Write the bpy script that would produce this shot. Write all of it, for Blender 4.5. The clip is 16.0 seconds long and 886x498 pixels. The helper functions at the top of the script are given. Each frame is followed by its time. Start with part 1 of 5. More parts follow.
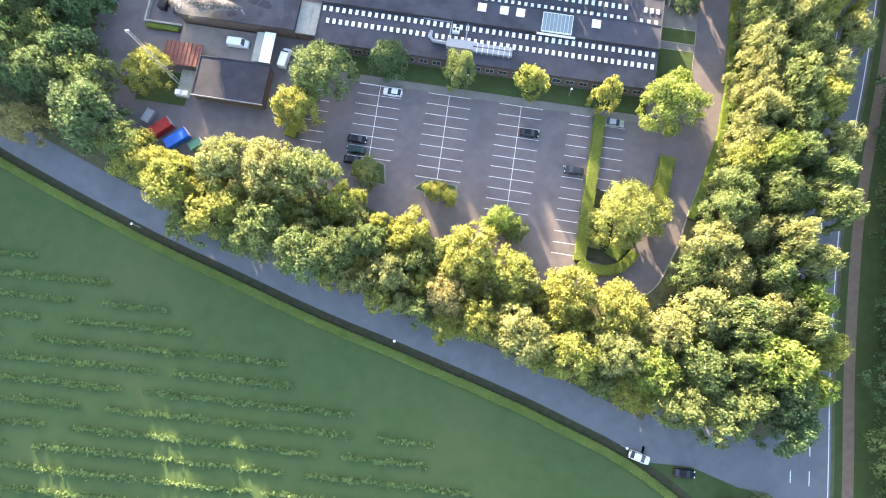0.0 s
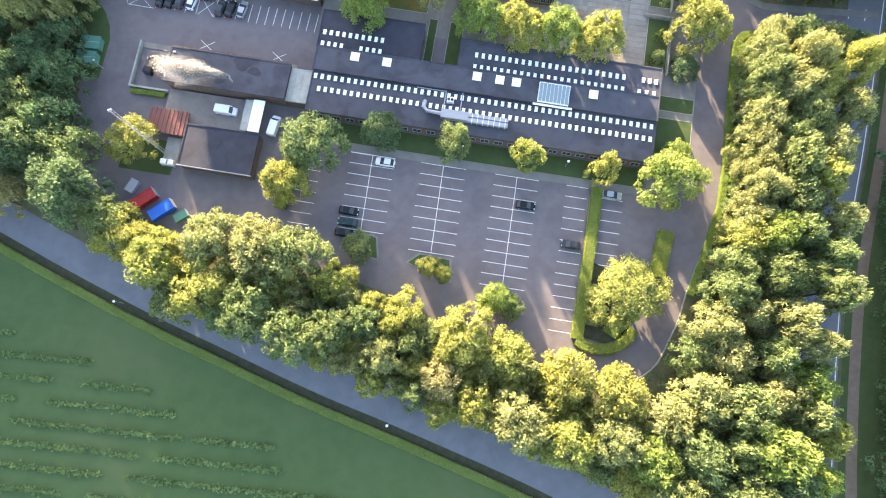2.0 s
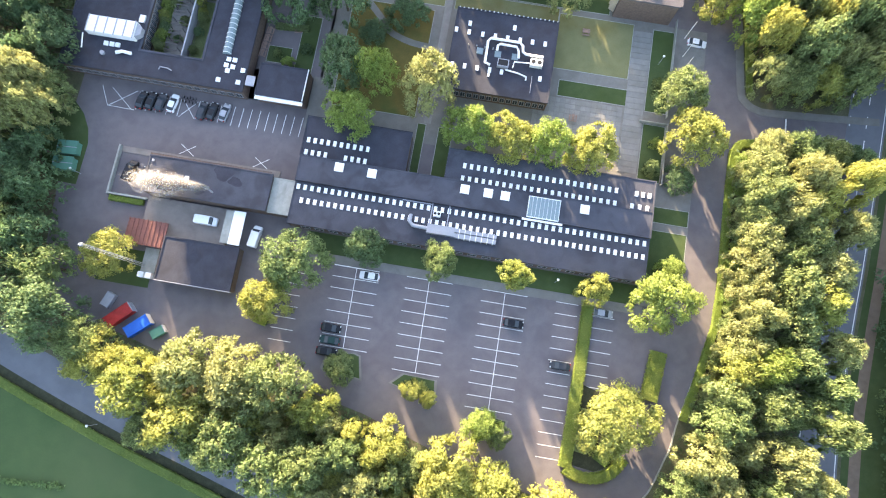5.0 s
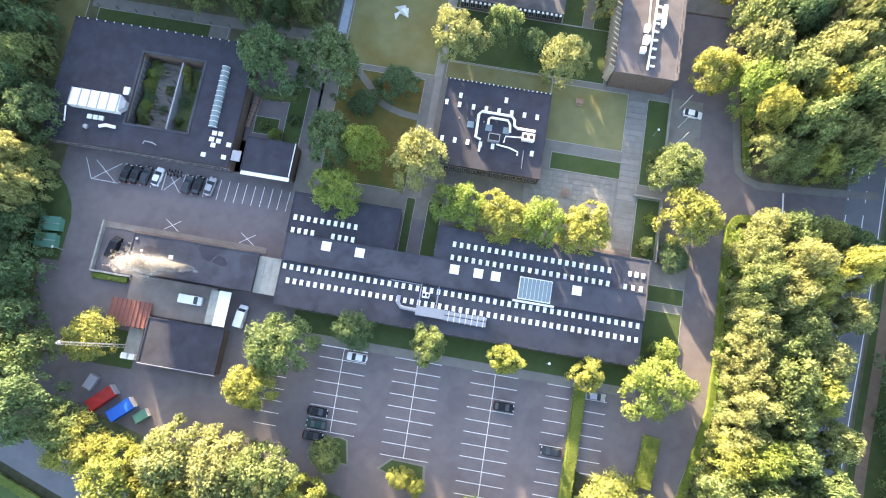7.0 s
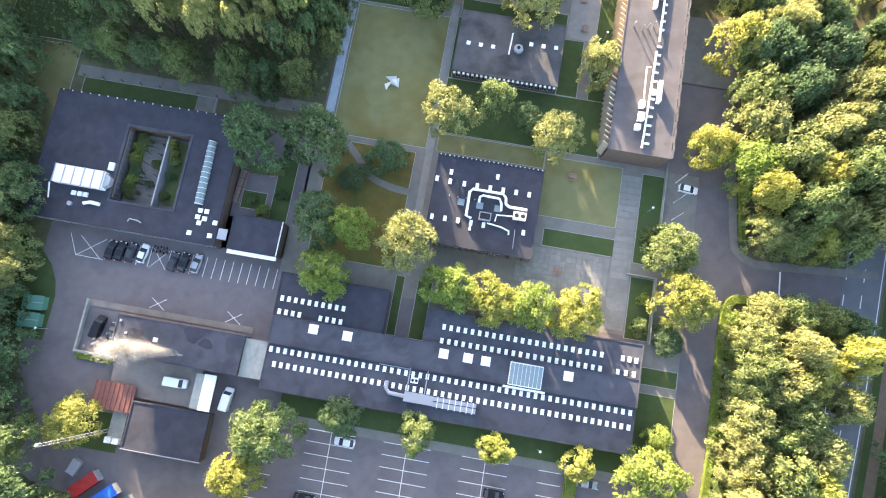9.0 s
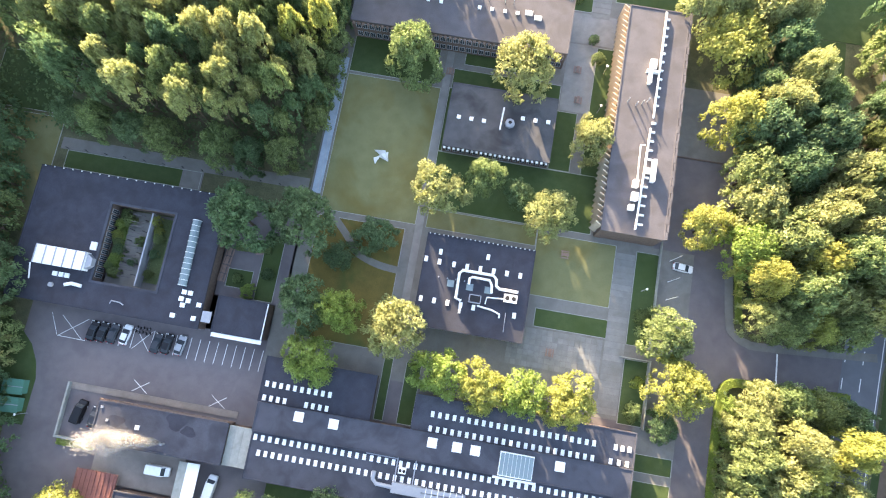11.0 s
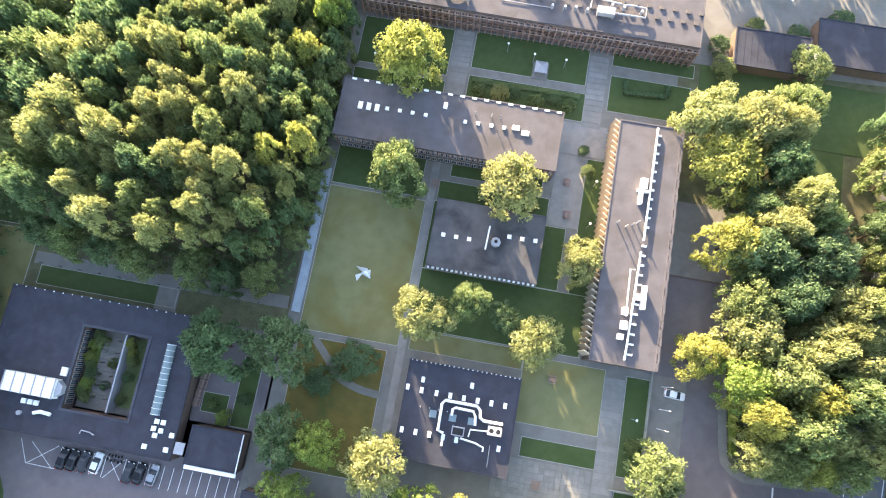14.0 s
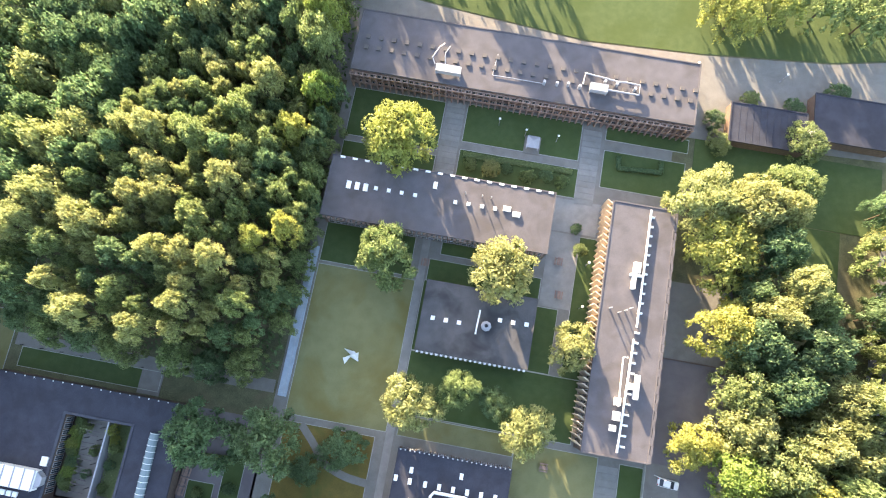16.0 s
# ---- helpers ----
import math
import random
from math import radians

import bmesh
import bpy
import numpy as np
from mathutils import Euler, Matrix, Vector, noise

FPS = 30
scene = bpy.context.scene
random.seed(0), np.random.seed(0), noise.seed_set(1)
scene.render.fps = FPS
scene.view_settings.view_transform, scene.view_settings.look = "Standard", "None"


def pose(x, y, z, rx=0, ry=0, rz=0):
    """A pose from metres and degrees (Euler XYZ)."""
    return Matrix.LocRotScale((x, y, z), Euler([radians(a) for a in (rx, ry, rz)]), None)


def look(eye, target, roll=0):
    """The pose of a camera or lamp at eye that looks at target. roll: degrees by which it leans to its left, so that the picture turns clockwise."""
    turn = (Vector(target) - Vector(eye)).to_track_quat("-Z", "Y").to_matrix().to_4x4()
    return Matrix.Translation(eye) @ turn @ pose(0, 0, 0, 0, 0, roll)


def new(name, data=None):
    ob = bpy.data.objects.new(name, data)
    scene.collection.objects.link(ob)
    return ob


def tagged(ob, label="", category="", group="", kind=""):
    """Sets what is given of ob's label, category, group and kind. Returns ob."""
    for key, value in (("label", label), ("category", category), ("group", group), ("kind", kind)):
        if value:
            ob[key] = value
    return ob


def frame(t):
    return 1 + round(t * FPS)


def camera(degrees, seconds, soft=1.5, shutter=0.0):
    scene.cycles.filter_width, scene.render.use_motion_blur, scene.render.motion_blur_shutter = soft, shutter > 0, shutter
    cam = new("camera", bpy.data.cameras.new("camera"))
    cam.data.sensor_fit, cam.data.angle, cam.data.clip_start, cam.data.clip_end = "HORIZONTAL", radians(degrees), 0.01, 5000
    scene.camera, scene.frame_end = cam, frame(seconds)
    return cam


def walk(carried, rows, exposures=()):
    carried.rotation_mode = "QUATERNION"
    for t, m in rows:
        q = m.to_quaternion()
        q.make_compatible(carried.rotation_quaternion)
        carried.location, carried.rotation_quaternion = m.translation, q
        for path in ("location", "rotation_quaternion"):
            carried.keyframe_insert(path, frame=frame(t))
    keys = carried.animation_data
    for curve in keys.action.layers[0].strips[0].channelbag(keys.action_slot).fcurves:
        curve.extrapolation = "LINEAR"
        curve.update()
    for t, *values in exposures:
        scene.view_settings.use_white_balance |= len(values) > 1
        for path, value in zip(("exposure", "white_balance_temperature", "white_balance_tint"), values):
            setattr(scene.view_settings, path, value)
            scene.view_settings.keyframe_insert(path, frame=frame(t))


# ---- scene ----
EXPOSURE = [(0.0, 3.06, 6900, 18), (16.0, 3.06, 6900, 18)]
cam = camera(71.6, 16.0, 1.1)
PATH = [
    (0, (2.416, -1.679, 135.852), (-1.482, 15.168, 37.359), -3.87),
    (0.5, (1.380, 2.368, 135.600), (-2.070, 19.415, 37.124), -2.27),
    (1, (0.434, 6.226, 135.326), (-2.608, 23.558, 36.886), -0.81),
    (1.5, (-0.417, 9.998, 135.112), (-3.066, 27.690, 36.725), 0.72),
    (2, (-1.074, 13.914, 134.927), (-3.468, 31.975, 36.600), 1.60),
    (2.5, (-1.420, 18.094, 134.905), (-3.704, 36.271, 36.597), 2.10),
    (3, (-1.609, 22.436, 134.948), (-3.876, 40.668, 36.650), 2.22),
    (3.5, (-1.669, 26.854, 135.006), (-4.047, 45.044, 36.703), 1.98),
    (4, (-1.736, 31.264, 135.101), (-4.241, 49.482, 36.807), 1.70),
    (6.5, (-2.241, 54.265, 135.933), (-4.974, 71.966, 37.551), 0.96),
    (7, (-2.335, 58.782, 135.998), (-5.153, 76.450, 37.612), 0.67),
    (7.5, (-2.376, 63.412, 136.142), (-5.295, 80.994, 37.744), 0.39),
    (8, (-2.607, 68.133, 136.355), (-5.473, 85.553, 37.926), 0.54),
    (8.5, (-2.743, 72.787, 136.455), (-5.699, 90.087, 38.007), 0.20),
    (9, (-2.796, 77.368, 136.775), (-5.882, 94.605, 38.321), -0.24),
    (11.5, (-3.488, 99.428, 136.897), (-6.786, 117.228, 38.549), -0.50),
    (12, (-3.549, 103.642, 136.891), (-6.959, 121.728, 38.599), -0.61),
    (12.5, (-3.346, 108.006, 136.784), (-7.045, 126.312, 38.544), -1.28),
    (13, (-3.313, 112.418, 136.816), (-7.162, 130.862, 38.607), -1.60),
    (13.5, (-3.508, 116.634, 136.953), (-7.385, 135.374, 38.801), -1.50),
    (14, (-3.761, 121.005, 137.124), (-7.613, 139.866, 38.994), -1.31),
    (14.5, (-3.960, 125.426, 137.251), (-7.808, 144.374, 39.138), -1.31),
    (15, (-4.183, 129.825, 137.495), (-8.056, 148.920, 39.411), -1.26),
    (15.5, (-4.461, 134.323, 137.717), (-8.340, 153.530, 39.655), -1.16),
    (16, (-5.015, 138.716, 137.998), (-8.687, 158.120, 39.967), -0.41),
]
walk(cam, [(t, look(eye, target, roll)) for t, eye, target, roll in PATH], EXPOSURE)
# ---- sun, sky ----
world = bpy.data.worlds.new("sky")
scene.world = world
world.use_nodes = True
SUN_FROM = Vector((-0.50, 0.866, 0.0)).normalized()
SUN_UP = radians(11.5)
sky = world.node_tree.nodes.new("ShaderNodeTexSky")
sky.sky_type, sky.sun_disc = "NISHITA", False
sky.sun_elevation, sky.sun_rotation = SUN_UP, math.atan2(SUN_FROM.x, SUN_FROM.y)
sky.air_density, sky.dust_density, sky.ozone_density = 1.0, 1.4, 1.0
background = world.node_tree.nodes["Background"]
background.inputs["Strength"].default_value = 0.15
world.node_tree.links.new(sky.outputs[0], background.inputs["Color"])
sun_data = bpy.data.lights.new("sun", "SUN")
sun_data.energy, sun_data.angle, sun_data.color = 5.0, radians(0.6), (1.0, 0.825, 0.54)
sun = new("sun", sun_data)
sun.matrix_world = look(SUN_FROM * math.cos(SUN_UP) * 300 + Vector((0, 100, 300 * math.sin(SUN_UP))), (0, 100, 0))


# ---- materials ----
def surface(name, low, high, scale=1.0, fine=12.0, rough=0.9, bump=0.15, metal=0.0, stain=None, stain_scale=0.12, stain_amount=0.5, vary=0.0, island=False, translucent=0.0):
    """A material of two colours mixed by noise at two scales, with large stains, fine relief and a tint per object or per island."""
    m = bpy.data.materials.new(name)
    m.use_nodes = True
    n, link = m.node_tree.nodes, m.node_tree.links.new
    bsdf = n["Principled BSDF"]
    bsdf.inputs["Roughness"].default_value, bsdf.inputs["Metallic"].default_value = rough, metal
    bsdf.inputs["Specular IOR Level"].default_value = 0.25
    where = n.new("ShaderNodeNewGeometry")
    a, b = n.new("ShaderNodeTexNoise"), n.new("ShaderNodeTexNoise")
    for tex, s, d in ((a, scale, 4.0), (b, fine, 2.0)):
        link(where.outputs["Position"], tex.inputs["Vector"])
        tex.inputs["Scale"].default_value, tex.inputs["Detail"].default_value = s, d
    both = n.new("ShaderNodeMath")
    both.operation = "ADD"
    link(a.outputs["Fac"], both.inputs[0])
    link(b.outputs["Fac"], both.inputs[1])
    ramp = n.new("ShaderNodeMapRange")
    ramp.inputs["From Min"].default_value, ramp.inputs["From Max"].default_value = 0.72, 1.28
    link(both.outputs[0], ramp.inputs["Value"])
    mix = n.new("ShaderNodeMix")
    mix.data_type = "RGBA"
    mix.inputs["A"].default_value, mix.inputs["B"].default_value = (*low, 1), (*high, 1)
    link(ramp.outputs[0], mix.inputs["Factor"])
    colour = mix.outputs["Result"]
    if stain:
        c = n.new("ShaderNodeTexNoise")
        c.inputs["Scale"].default_value, c.inputs["Detail"].default_value, c.inputs["Distortion"].default_value = stain_scale, 5.0, 0.6
        link(where.outputs["Position"], c.inputs["Vector"])
        r = n.new("ShaderNodeMapRange")
        r.inputs["From Min"].default_value, r.inputs["From Max"].default_value, r.inputs["To Max"].default_value = 0.48, 0.68, stain_amount
        link(c.outputs["Fac"], r.inputs["Value"])
        over = n.new("ShaderNodeMix")
        over.data_type = "RGBA"
        over.inputs["B"].default_value = (*stain, 1)
        link(r.outputs[0], over.inputs["Factor"])
        link(colour, over.inputs["A"])
        colour = over.outputs["Result"]
    if vary:
        source = where.outputs["Random Per Island"] if island else n.new("ShaderNodeObjectInfo").outputs["Random"]
        r = n.new("ShaderNodeMapRange")
        r.inputs["To Min"].default_value, r.inputs["To Max"].default_value = 1 - vary, 1 + vary
        link(source, r.inputs["Value"])
        hsv = n.new("ShaderNodeHueSaturation")
        link(r.outputs[0], hsv.inputs["Value"])
        link(colour, hsv.inputs["Color"])
        if island:
            other = n.new("ShaderNodeObjectInfo")
            r2 = n.new("ShaderNodeMapRange")
            r2.inputs["To Min"].default_value, r2.inputs["To Max"].default_value = 0.491, 0.513
            link(other.outputs["Random"], r2.inputs["Value"])
            link(r2.outputs[0], hsv.inputs["Hue"])
        colour = hsv.outputs["Color"]
    link(colour, bsdf.inputs["Base Color"])
    if bump:
        relief = n.new("ShaderNodeBump")
        relief.inputs["Strength"].default_value, relief.inputs["Distance"].default_value = bump, 0.05
        link(b.outputs["Fac"], relief.inputs["Height"])
        link(relief.outputs[0], bsdf.inputs["Normal"])
    if translucent:
        thin, blend = n.new("ShaderNodeBsdfTranslucent"), n.new("ShaderNodeMixShader")
        link(colour, thin.inputs["Color"])
        blend.inputs[0].default_value = translucent
        link(bsdf.outputs[0], blend.inputs[1])
        link(thin.outputs[0], blend.inputs[2])
        link(blend.outputs[0], n["Material Output"].inputs["Surface"])
    return m


def plain(name, colour, rough=0.5, metal=0.0):
    return surface(name, [c * 0.88 for c in colour], colour, 2.0, 25.0, rough, 0.05, metal)


M = {
    "soil": surface("woodland_floor", (0.068, 0.074, 0.041), (0.135, 0.135, 0.074), 0.5, 4.0, 1.0, 0.5, stain=(0.121, 0.095, 0.061)),
    "field": surface("meadow_grass", (0.044, 0.078, 0.028), (0.062, 0.1, 0.037), 0.3, 6.0, 1.0, 0.5, stain=(0.076, 0.102, 0.044), stain_scale=0.035, stain_amount=0.6),
    "lawn": surface("lawn_grass", (0.044, 0.071, 0.025), (0.066, 0.093, 0.034), 0.6, 8.0, 1.0, 0.5, stain=(0.041, 0.065, 0.016), stain_amount=0.5),
    "olive": surface("worn_olive_lawn", (0.152, 0.152, 0.069), (0.198, 0.193, 0.092), 0.35, 7.0, 1.0, 0.4, stain=(0.147, 0.120, 0.032), stain_scale=0.09, stain_amount=0.7),
    "rust": surface("autumn_meadow", (0.10, 0.085, 0.025), (0.16, 0.12, 0.035), 0.4, 7.0, 1.0, 0.5, stain=(0.06, 0.09, 0.025), stain_amount=0.7),
    "asphalt": surface("asphalt", (0.127, 0.113, 0.119), (0.159, 0.141, 0.144), 0.5, 14.0, 0.85, 0.2, stain=(0.099, 0.086, 0.092), stain_scale=0.16, stain_amount=0.55),
    "road": surface("road_asphalt", (0.13, 0.135, 0.15), (0.16, 0.165, 0.18), 0.4, 14.0, 0.85, 0.2, stain=(0.11, 0.115, 0.125), stain_scale=0.2, stain_amount=0.5),
    "paving": surface("concrete_paving", (0.157, 0.149, 0.136), (0.205, 0.197, 0.179), 0.5, 10.0, 0.9, 0.2, stain=(0.131, 0.123, 0.109), stain_scale=0.25),
    "slab": surface("paving_slab", (0.188, 0.185, 0.174), (0.244, 0.239, 0.224), 0.8, 9.0, 0.9, 0.2, stain=(0.169, 0.160, 0.141), stain_scale=0.3, vary=0.1),
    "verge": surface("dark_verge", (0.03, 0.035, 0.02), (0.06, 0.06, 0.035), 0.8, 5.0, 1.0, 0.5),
    "gravel": surface("reddish_path", (0.150, 0.112, 0.083), (0.210, 0.158, 0.120), 0.7, 12.0, 1.0, 0.3),
    "paint": surface("road_paint", (0.62, 0.62, 0.60), (0.8, 0.8, 0.78), 1.5, 12.0, 0.7, 0.05),
    "felt": surface("dark_roofing_felt", (0.048, 0.051, 0.065), (0.073, 0.076, 0.094), 0.4, 9.0, 0.85, 0.15, stain=(0.032, 0.034, 0.043), stain_scale=0.22, stain_amount=0.7),
    "felt_grey": surface("grey_roofing_felt", (0.062, 0.062, 0.066), (0.098, 0.097, 0.10), 0.4, 9.0, 0.85, 0.15, stain=(0.03, 0.03, 0.033), stain_scale=0.16, stain_amount=0.85),
    "felt_dark": surface("bitumen_roofing", (0.028, 0.030, 0.042), (0.046, 0.049, 0.065), 0.4, 9.0, 0.8, 0.15, stain=(0.025, 0.025, 0.032), stain_scale=0.3, stain_amount=0.6),
    "felt_brown": surface("weathered_brown_roofing", (0.077, 0.073, 0.081), (0.109, 0.103, 0.112), 0.35, 8.0, 0.9, 0.15, stain=(0.066, 0.059, 0.058), stain_scale=0.2, stain_amount=0.6),
    "brick": surface("brown_brick", (0.10, 0.072, 0.06), (0.16, 0.115, 0.095), 2.0, 12.0, 0.9, 0.2),
    "wood": surface("stained_timber", (0.21, 0.14, 0.115), (0.3, 0.21, 0.175), 1.5, 15.0, 0.7, 0.1),
    "white": plain("white_metal", (0.8, 0.8, 0.79), 0.45),
    "grey": plain("light_grey_metal", (0.34, 0.35, 0.38), 0.45, 0.2),
    "concrete": surface("grey_concrete", (0.26, 0.27, 0.24), (0.36, 0.36, 0.33), 0.8, 10.0, 0.9, 0.15, stain=(0.18, 0.19, 0.16), stain_scale=0.4),
    "dome": plain("white_skylight_dome", (0.86, 0.86, 0.86), 0.35),
    "glass": plain("dark_glass", (0.05, 0.06, 0.07), 0.08),
    "skyglass": plain("greenhouse_glass", (0.20, 0.26, 0.28), 0.12),
    "black": plain("black_rubber", (0.02, 0.02, 0.022), 0.7),
    "red": surface("red_container_paint", (0.30, 0.02, 0.02), (0.42, 0.04, 0.035), 1.0, 8.0, 0.5, 0.1, stain=(0.2, 0.03, 0.02), stain_scale=0.6),
    "blue": plain("blue_container_paint", (0.02, 0.13, 0.55), 0.5),
    "green": plain("green_sheet_metal", (0.09, 0.23, 0.17), 0.5),
    "rusty": surface("rust_red_corrugated_roof", (0.14, 0.06, 0.05), (0.21, 0.09, 0.075), 1.0, 9.0, 0.8, 0.2),
    "bark": surface("bark", (0.06, 0.045, 0.03), (0.12, 0.09, 0.06), 2.0, 12.0, 1.0, 0.4),
    "path": surface("pale_path", (0.206, 0.202, 0.189), (0.267, 0.258, 0.245), 0.6, 10.0, 0.9, 0.2, stain=(0.163, 0.159, 0.146), stain_scale=0.3),
    "bluewall": surface("blue_grey_concrete", (0.27, 0.33, 0.39), (0.36, 0.42, 0.48), 0.7, 9.0, 0.8, 0.1, stain=(0.2, 0.24, 0.27), stain_scale=0.3),
    "deck": surface("worn_beige_concrete", (0.19, 0.165, 0.145), (0.25, 0.22, 0.195), 0.6, 10.0, 0.9, 0.2, stain=(0.15, 0.13, 0.115), stain_scale=0.3),
    "vent": plain("dark_vent_metal", (0.10, 0.092, 0.09), 0.6),
    "blade": surface("pale_timber_blade", (0.42, 0.34, 0.26), (0.52, 0.44, 0.34), 1.0, 9.0, 0.7, 0.1),
}
LEAF = {  # types of foliage
    "d": surface("dark_green_leaves", (0.085, 0.145, 0.068), (0.155, 0.232, 0.115), 0.25, 3.0, 0.6, 0.0, vary=0.4, island=True, translucent=0.5),
    "g": surface("green_leaves", (0.144, 0.195, 0.078), (0.232, 0.290, 0.120), 0.25, 3.0, 0.6, 0.0, vary=0.4, island=True, translucent=0.5),
    "b": surface("bright_green_leaves", (0.190, 0.265, 0.068), (0.275, 0.350, 0.098), 0.25, 3.0, 0.6, 0.0, vary=0.35, island=True, translucent=0.5),
    "y": surface("yellowing_leaves", (0.244, 0.268, 0.072), (0.359, 0.374, 0.112), 0.25, 3.0, 0.6, 0.0, vary=0.35, island=True, translucent=0.5),
    "p": surface("pale_autumn_leaves", (0.224, 0.255, 0.104), (0.324, 0.345, 0.150), 0.25, 3.0, 0.6, 0.0, vary=0.35, island=True, translucent=0.5),
    "o": surface("orange_autumn_leaves", (0.280, 0.260, 0.120), (0.380, 0.345, 0.165), 0.25, 3.0, 0.6, 0.0, vary=0.35, island=True, translucent=0.5),
    "h": surface("clipped_hedge_leaves", (0.204, 0.276, 0.057), (0.302, 0.360, 0.086), 0.5, 4.0, 0.7, 0.0, vary=0.35, island=True, translucent=0.5),
    "c": surface("crop_leaves", (0.088, 0.159, 0.057), (0.175, 0.251, 0.094), 0.5, 4.0, 0.8, 0.0, vary=0.35, island=True, translucent=0.25),
    "u": surface("undergrowth_leaves", (0.075, 0.115, 0.048), (0.125, 0.175, 0.072), 0.5, 4.0, 0.8, 0.0, vary=0.35, island=True, translucent=0.25),
}


# ---- building blocks ----
def linked(name, bm, material, parent=None, label=""):
    mesh = bpy.data.meshes.new(name)
    bm.normal_update()
    bm.to_mesh(mesh)
    bm.free()
    mesh.materials.append(material)
    ob = new(name, mesh)
    if parent:
        ob.parent = parent
    if label:
        ob["label"] = label
    return ob


def part(name, bm, material, parent, label=""):
    return linked(name, bm, material, parent, label)


def again(ob, m, parent=None):
    """Another object on the same mesh, at its own pose."""
    c = bpy.data.objects.new(ob.name.split(".")[0], ob.data)
    scene.collection.objects.link(c)
    c.parent = parent or ob.parent
    c.matrix_local = m
    return c


def box(bm, x0, x1, y0, y1, z0, z1, turn=None):
    v = [bm.verts.new(p) for p in ((x0, y0, z0), (x1, y0, z0), (x1, y1, z0), (x0, y1, z0), (x0, y0, z1), (x1, y0, z1), (x1, y1, z1), (x0, y1, z1))]
    for f in ((3, 2, 1, 0), (4, 5, 6, 7), (0, 1, 5, 4), (1, 2, 6, 5), (2, 3, 7, 6), (3, 0, 4, 7)):
        bm.faces.new([v[i] for i in f])
    if turn:
        bmesh.ops.transform(bm, matrix=turn, verts=v)
    return bm


def boxes(*dims):
    bm = bmesh.new()
    for d in dims:
        box(bm, *d)
    return bm


def prism(points, z0, z1):
    """A flat piece with an outline of any shape."""
    bm = bmesh.new()
    low, high = [bm.verts.new((x, y, z0)) for x, y in points], [bm.verts.new((x, y, z1)) for x, y in points]
    top = bm.faces.new(high)
    for i in range(len(points)):
        j = (i + 1) % len(points)
        bm.faces.new((low[i], low[j], high[j], high[i]))
    bmesh.ops.triangulate(bm, faces=[top])
    bmesh.ops.recalc_face_normals(bm, faces=bm.faces)
    return bm


def tube(bm, points, r, sides=8):
    """A round pipe along a line of points."""
    points = [Vector(p) for p in points]
    rings = []
    for i, p in enumerate(points):
        d = (points[min(i + 1, len(points) - 1)] - points[max(i - 1, 0)]).normalized()
        a = d.orthogonal().normalized() if abs(d.z) > 0.9 else d.cross(Vector((0, 0, 1))).normalized()
        b = d.cross(a)
        k = r[i] if isinstance(r, (list, tuple)) else r
        rings.append([bm.verts.new(p + (a * math.cos(2 * math.pi * s / sides) + b * math.sin(2 * math.pi * s / sides)) * k) for s in range(sides)])
    for one, two in zip(rings, rings[1:]):
        for s in range(sides):
            bm.faces.new((one[s], one[(s + 1) % sides], two[(s + 1) % sides], two[s]))
    bm.faces.new(rings[0][::-1])
    bm.faces.new(rings[-1])
    return bm


def base(name, label, category, x=0.0, y=0.0, z=0.0, turn=0.0, group="", kind=""):
    ob = tagged(new(name), label, category, group, kind)
    ob.matrix_world = pose(x, y, z, 0, 0, turn)
    return ob


def sheet(name, points, z, material, label, category, z0=-0.3):
    return tagged(linked(name, prism(points, z0, z), material), label, category, kind="structure")


def rect(x0, x1, y0, y1):
    return [(x0, y0), (x1, y0), (x1, y1), (x0, y1)]


def smooth(points, per=6):
    """A soft line through the given points."""
    out, n = [], len(points)
    for i in range(n - 1):
        p = [Vector((*points[k], 0)) for k in (max(i - 1, 0), i, i + 1, min(i + 2, n - 1))]
        for s in range(per):
            t = s / per
            q = 0.5 * (2 * p[1] + (p[2] - p[0]) * t + (2 * p[0] - 5 * p[1] + 4 * p[2] - p[3]) * t * t + (3 * p[1] - p[0] - 3 * p[2] + p[3]) * t ** 3)
            out.append((q.x, q.y))
    return out + [tuple(points[-1])]


def offset(line, d):
    """The line moved to its left by d."""
    out = []
    for i, p in enumerate(line):
        a, b = Vector(line[max(i - 1, 0)]), Vector(line[min(i + 1, len(line) - 1)])
        t = (b - a).normalized()
        out.append((p[0] - t.y * d, p[1] + t.x * d))
    return out


def ribbon(name, line, d0, d1, z, material, label, category):
    """A strip of ground along a line, from d0 to d1 on its left."""
    bm = bmesh.new()
    rings = [[bm.verts.new((*p, h)) for p, h in ((a, -0.3), (a, z), (b, z), (b, -0.3))] for a, b in zip(offset(line, d0), offset(line, d1))]
    for one, two in zip(rings, rings[1:]):
        for i in range(3):
            bm.faces.new((one[i], two[i], two[i + 1], one[i + 1]))
    bmesh.ops.recalc_face_normals(bm, faces=bm.faces)
    return tagged(linked(name, bm, material), label, category, kind="structure")


def band(line, d0, d1):
    return offset(line, d0) + offset(line, d1)[::-1]


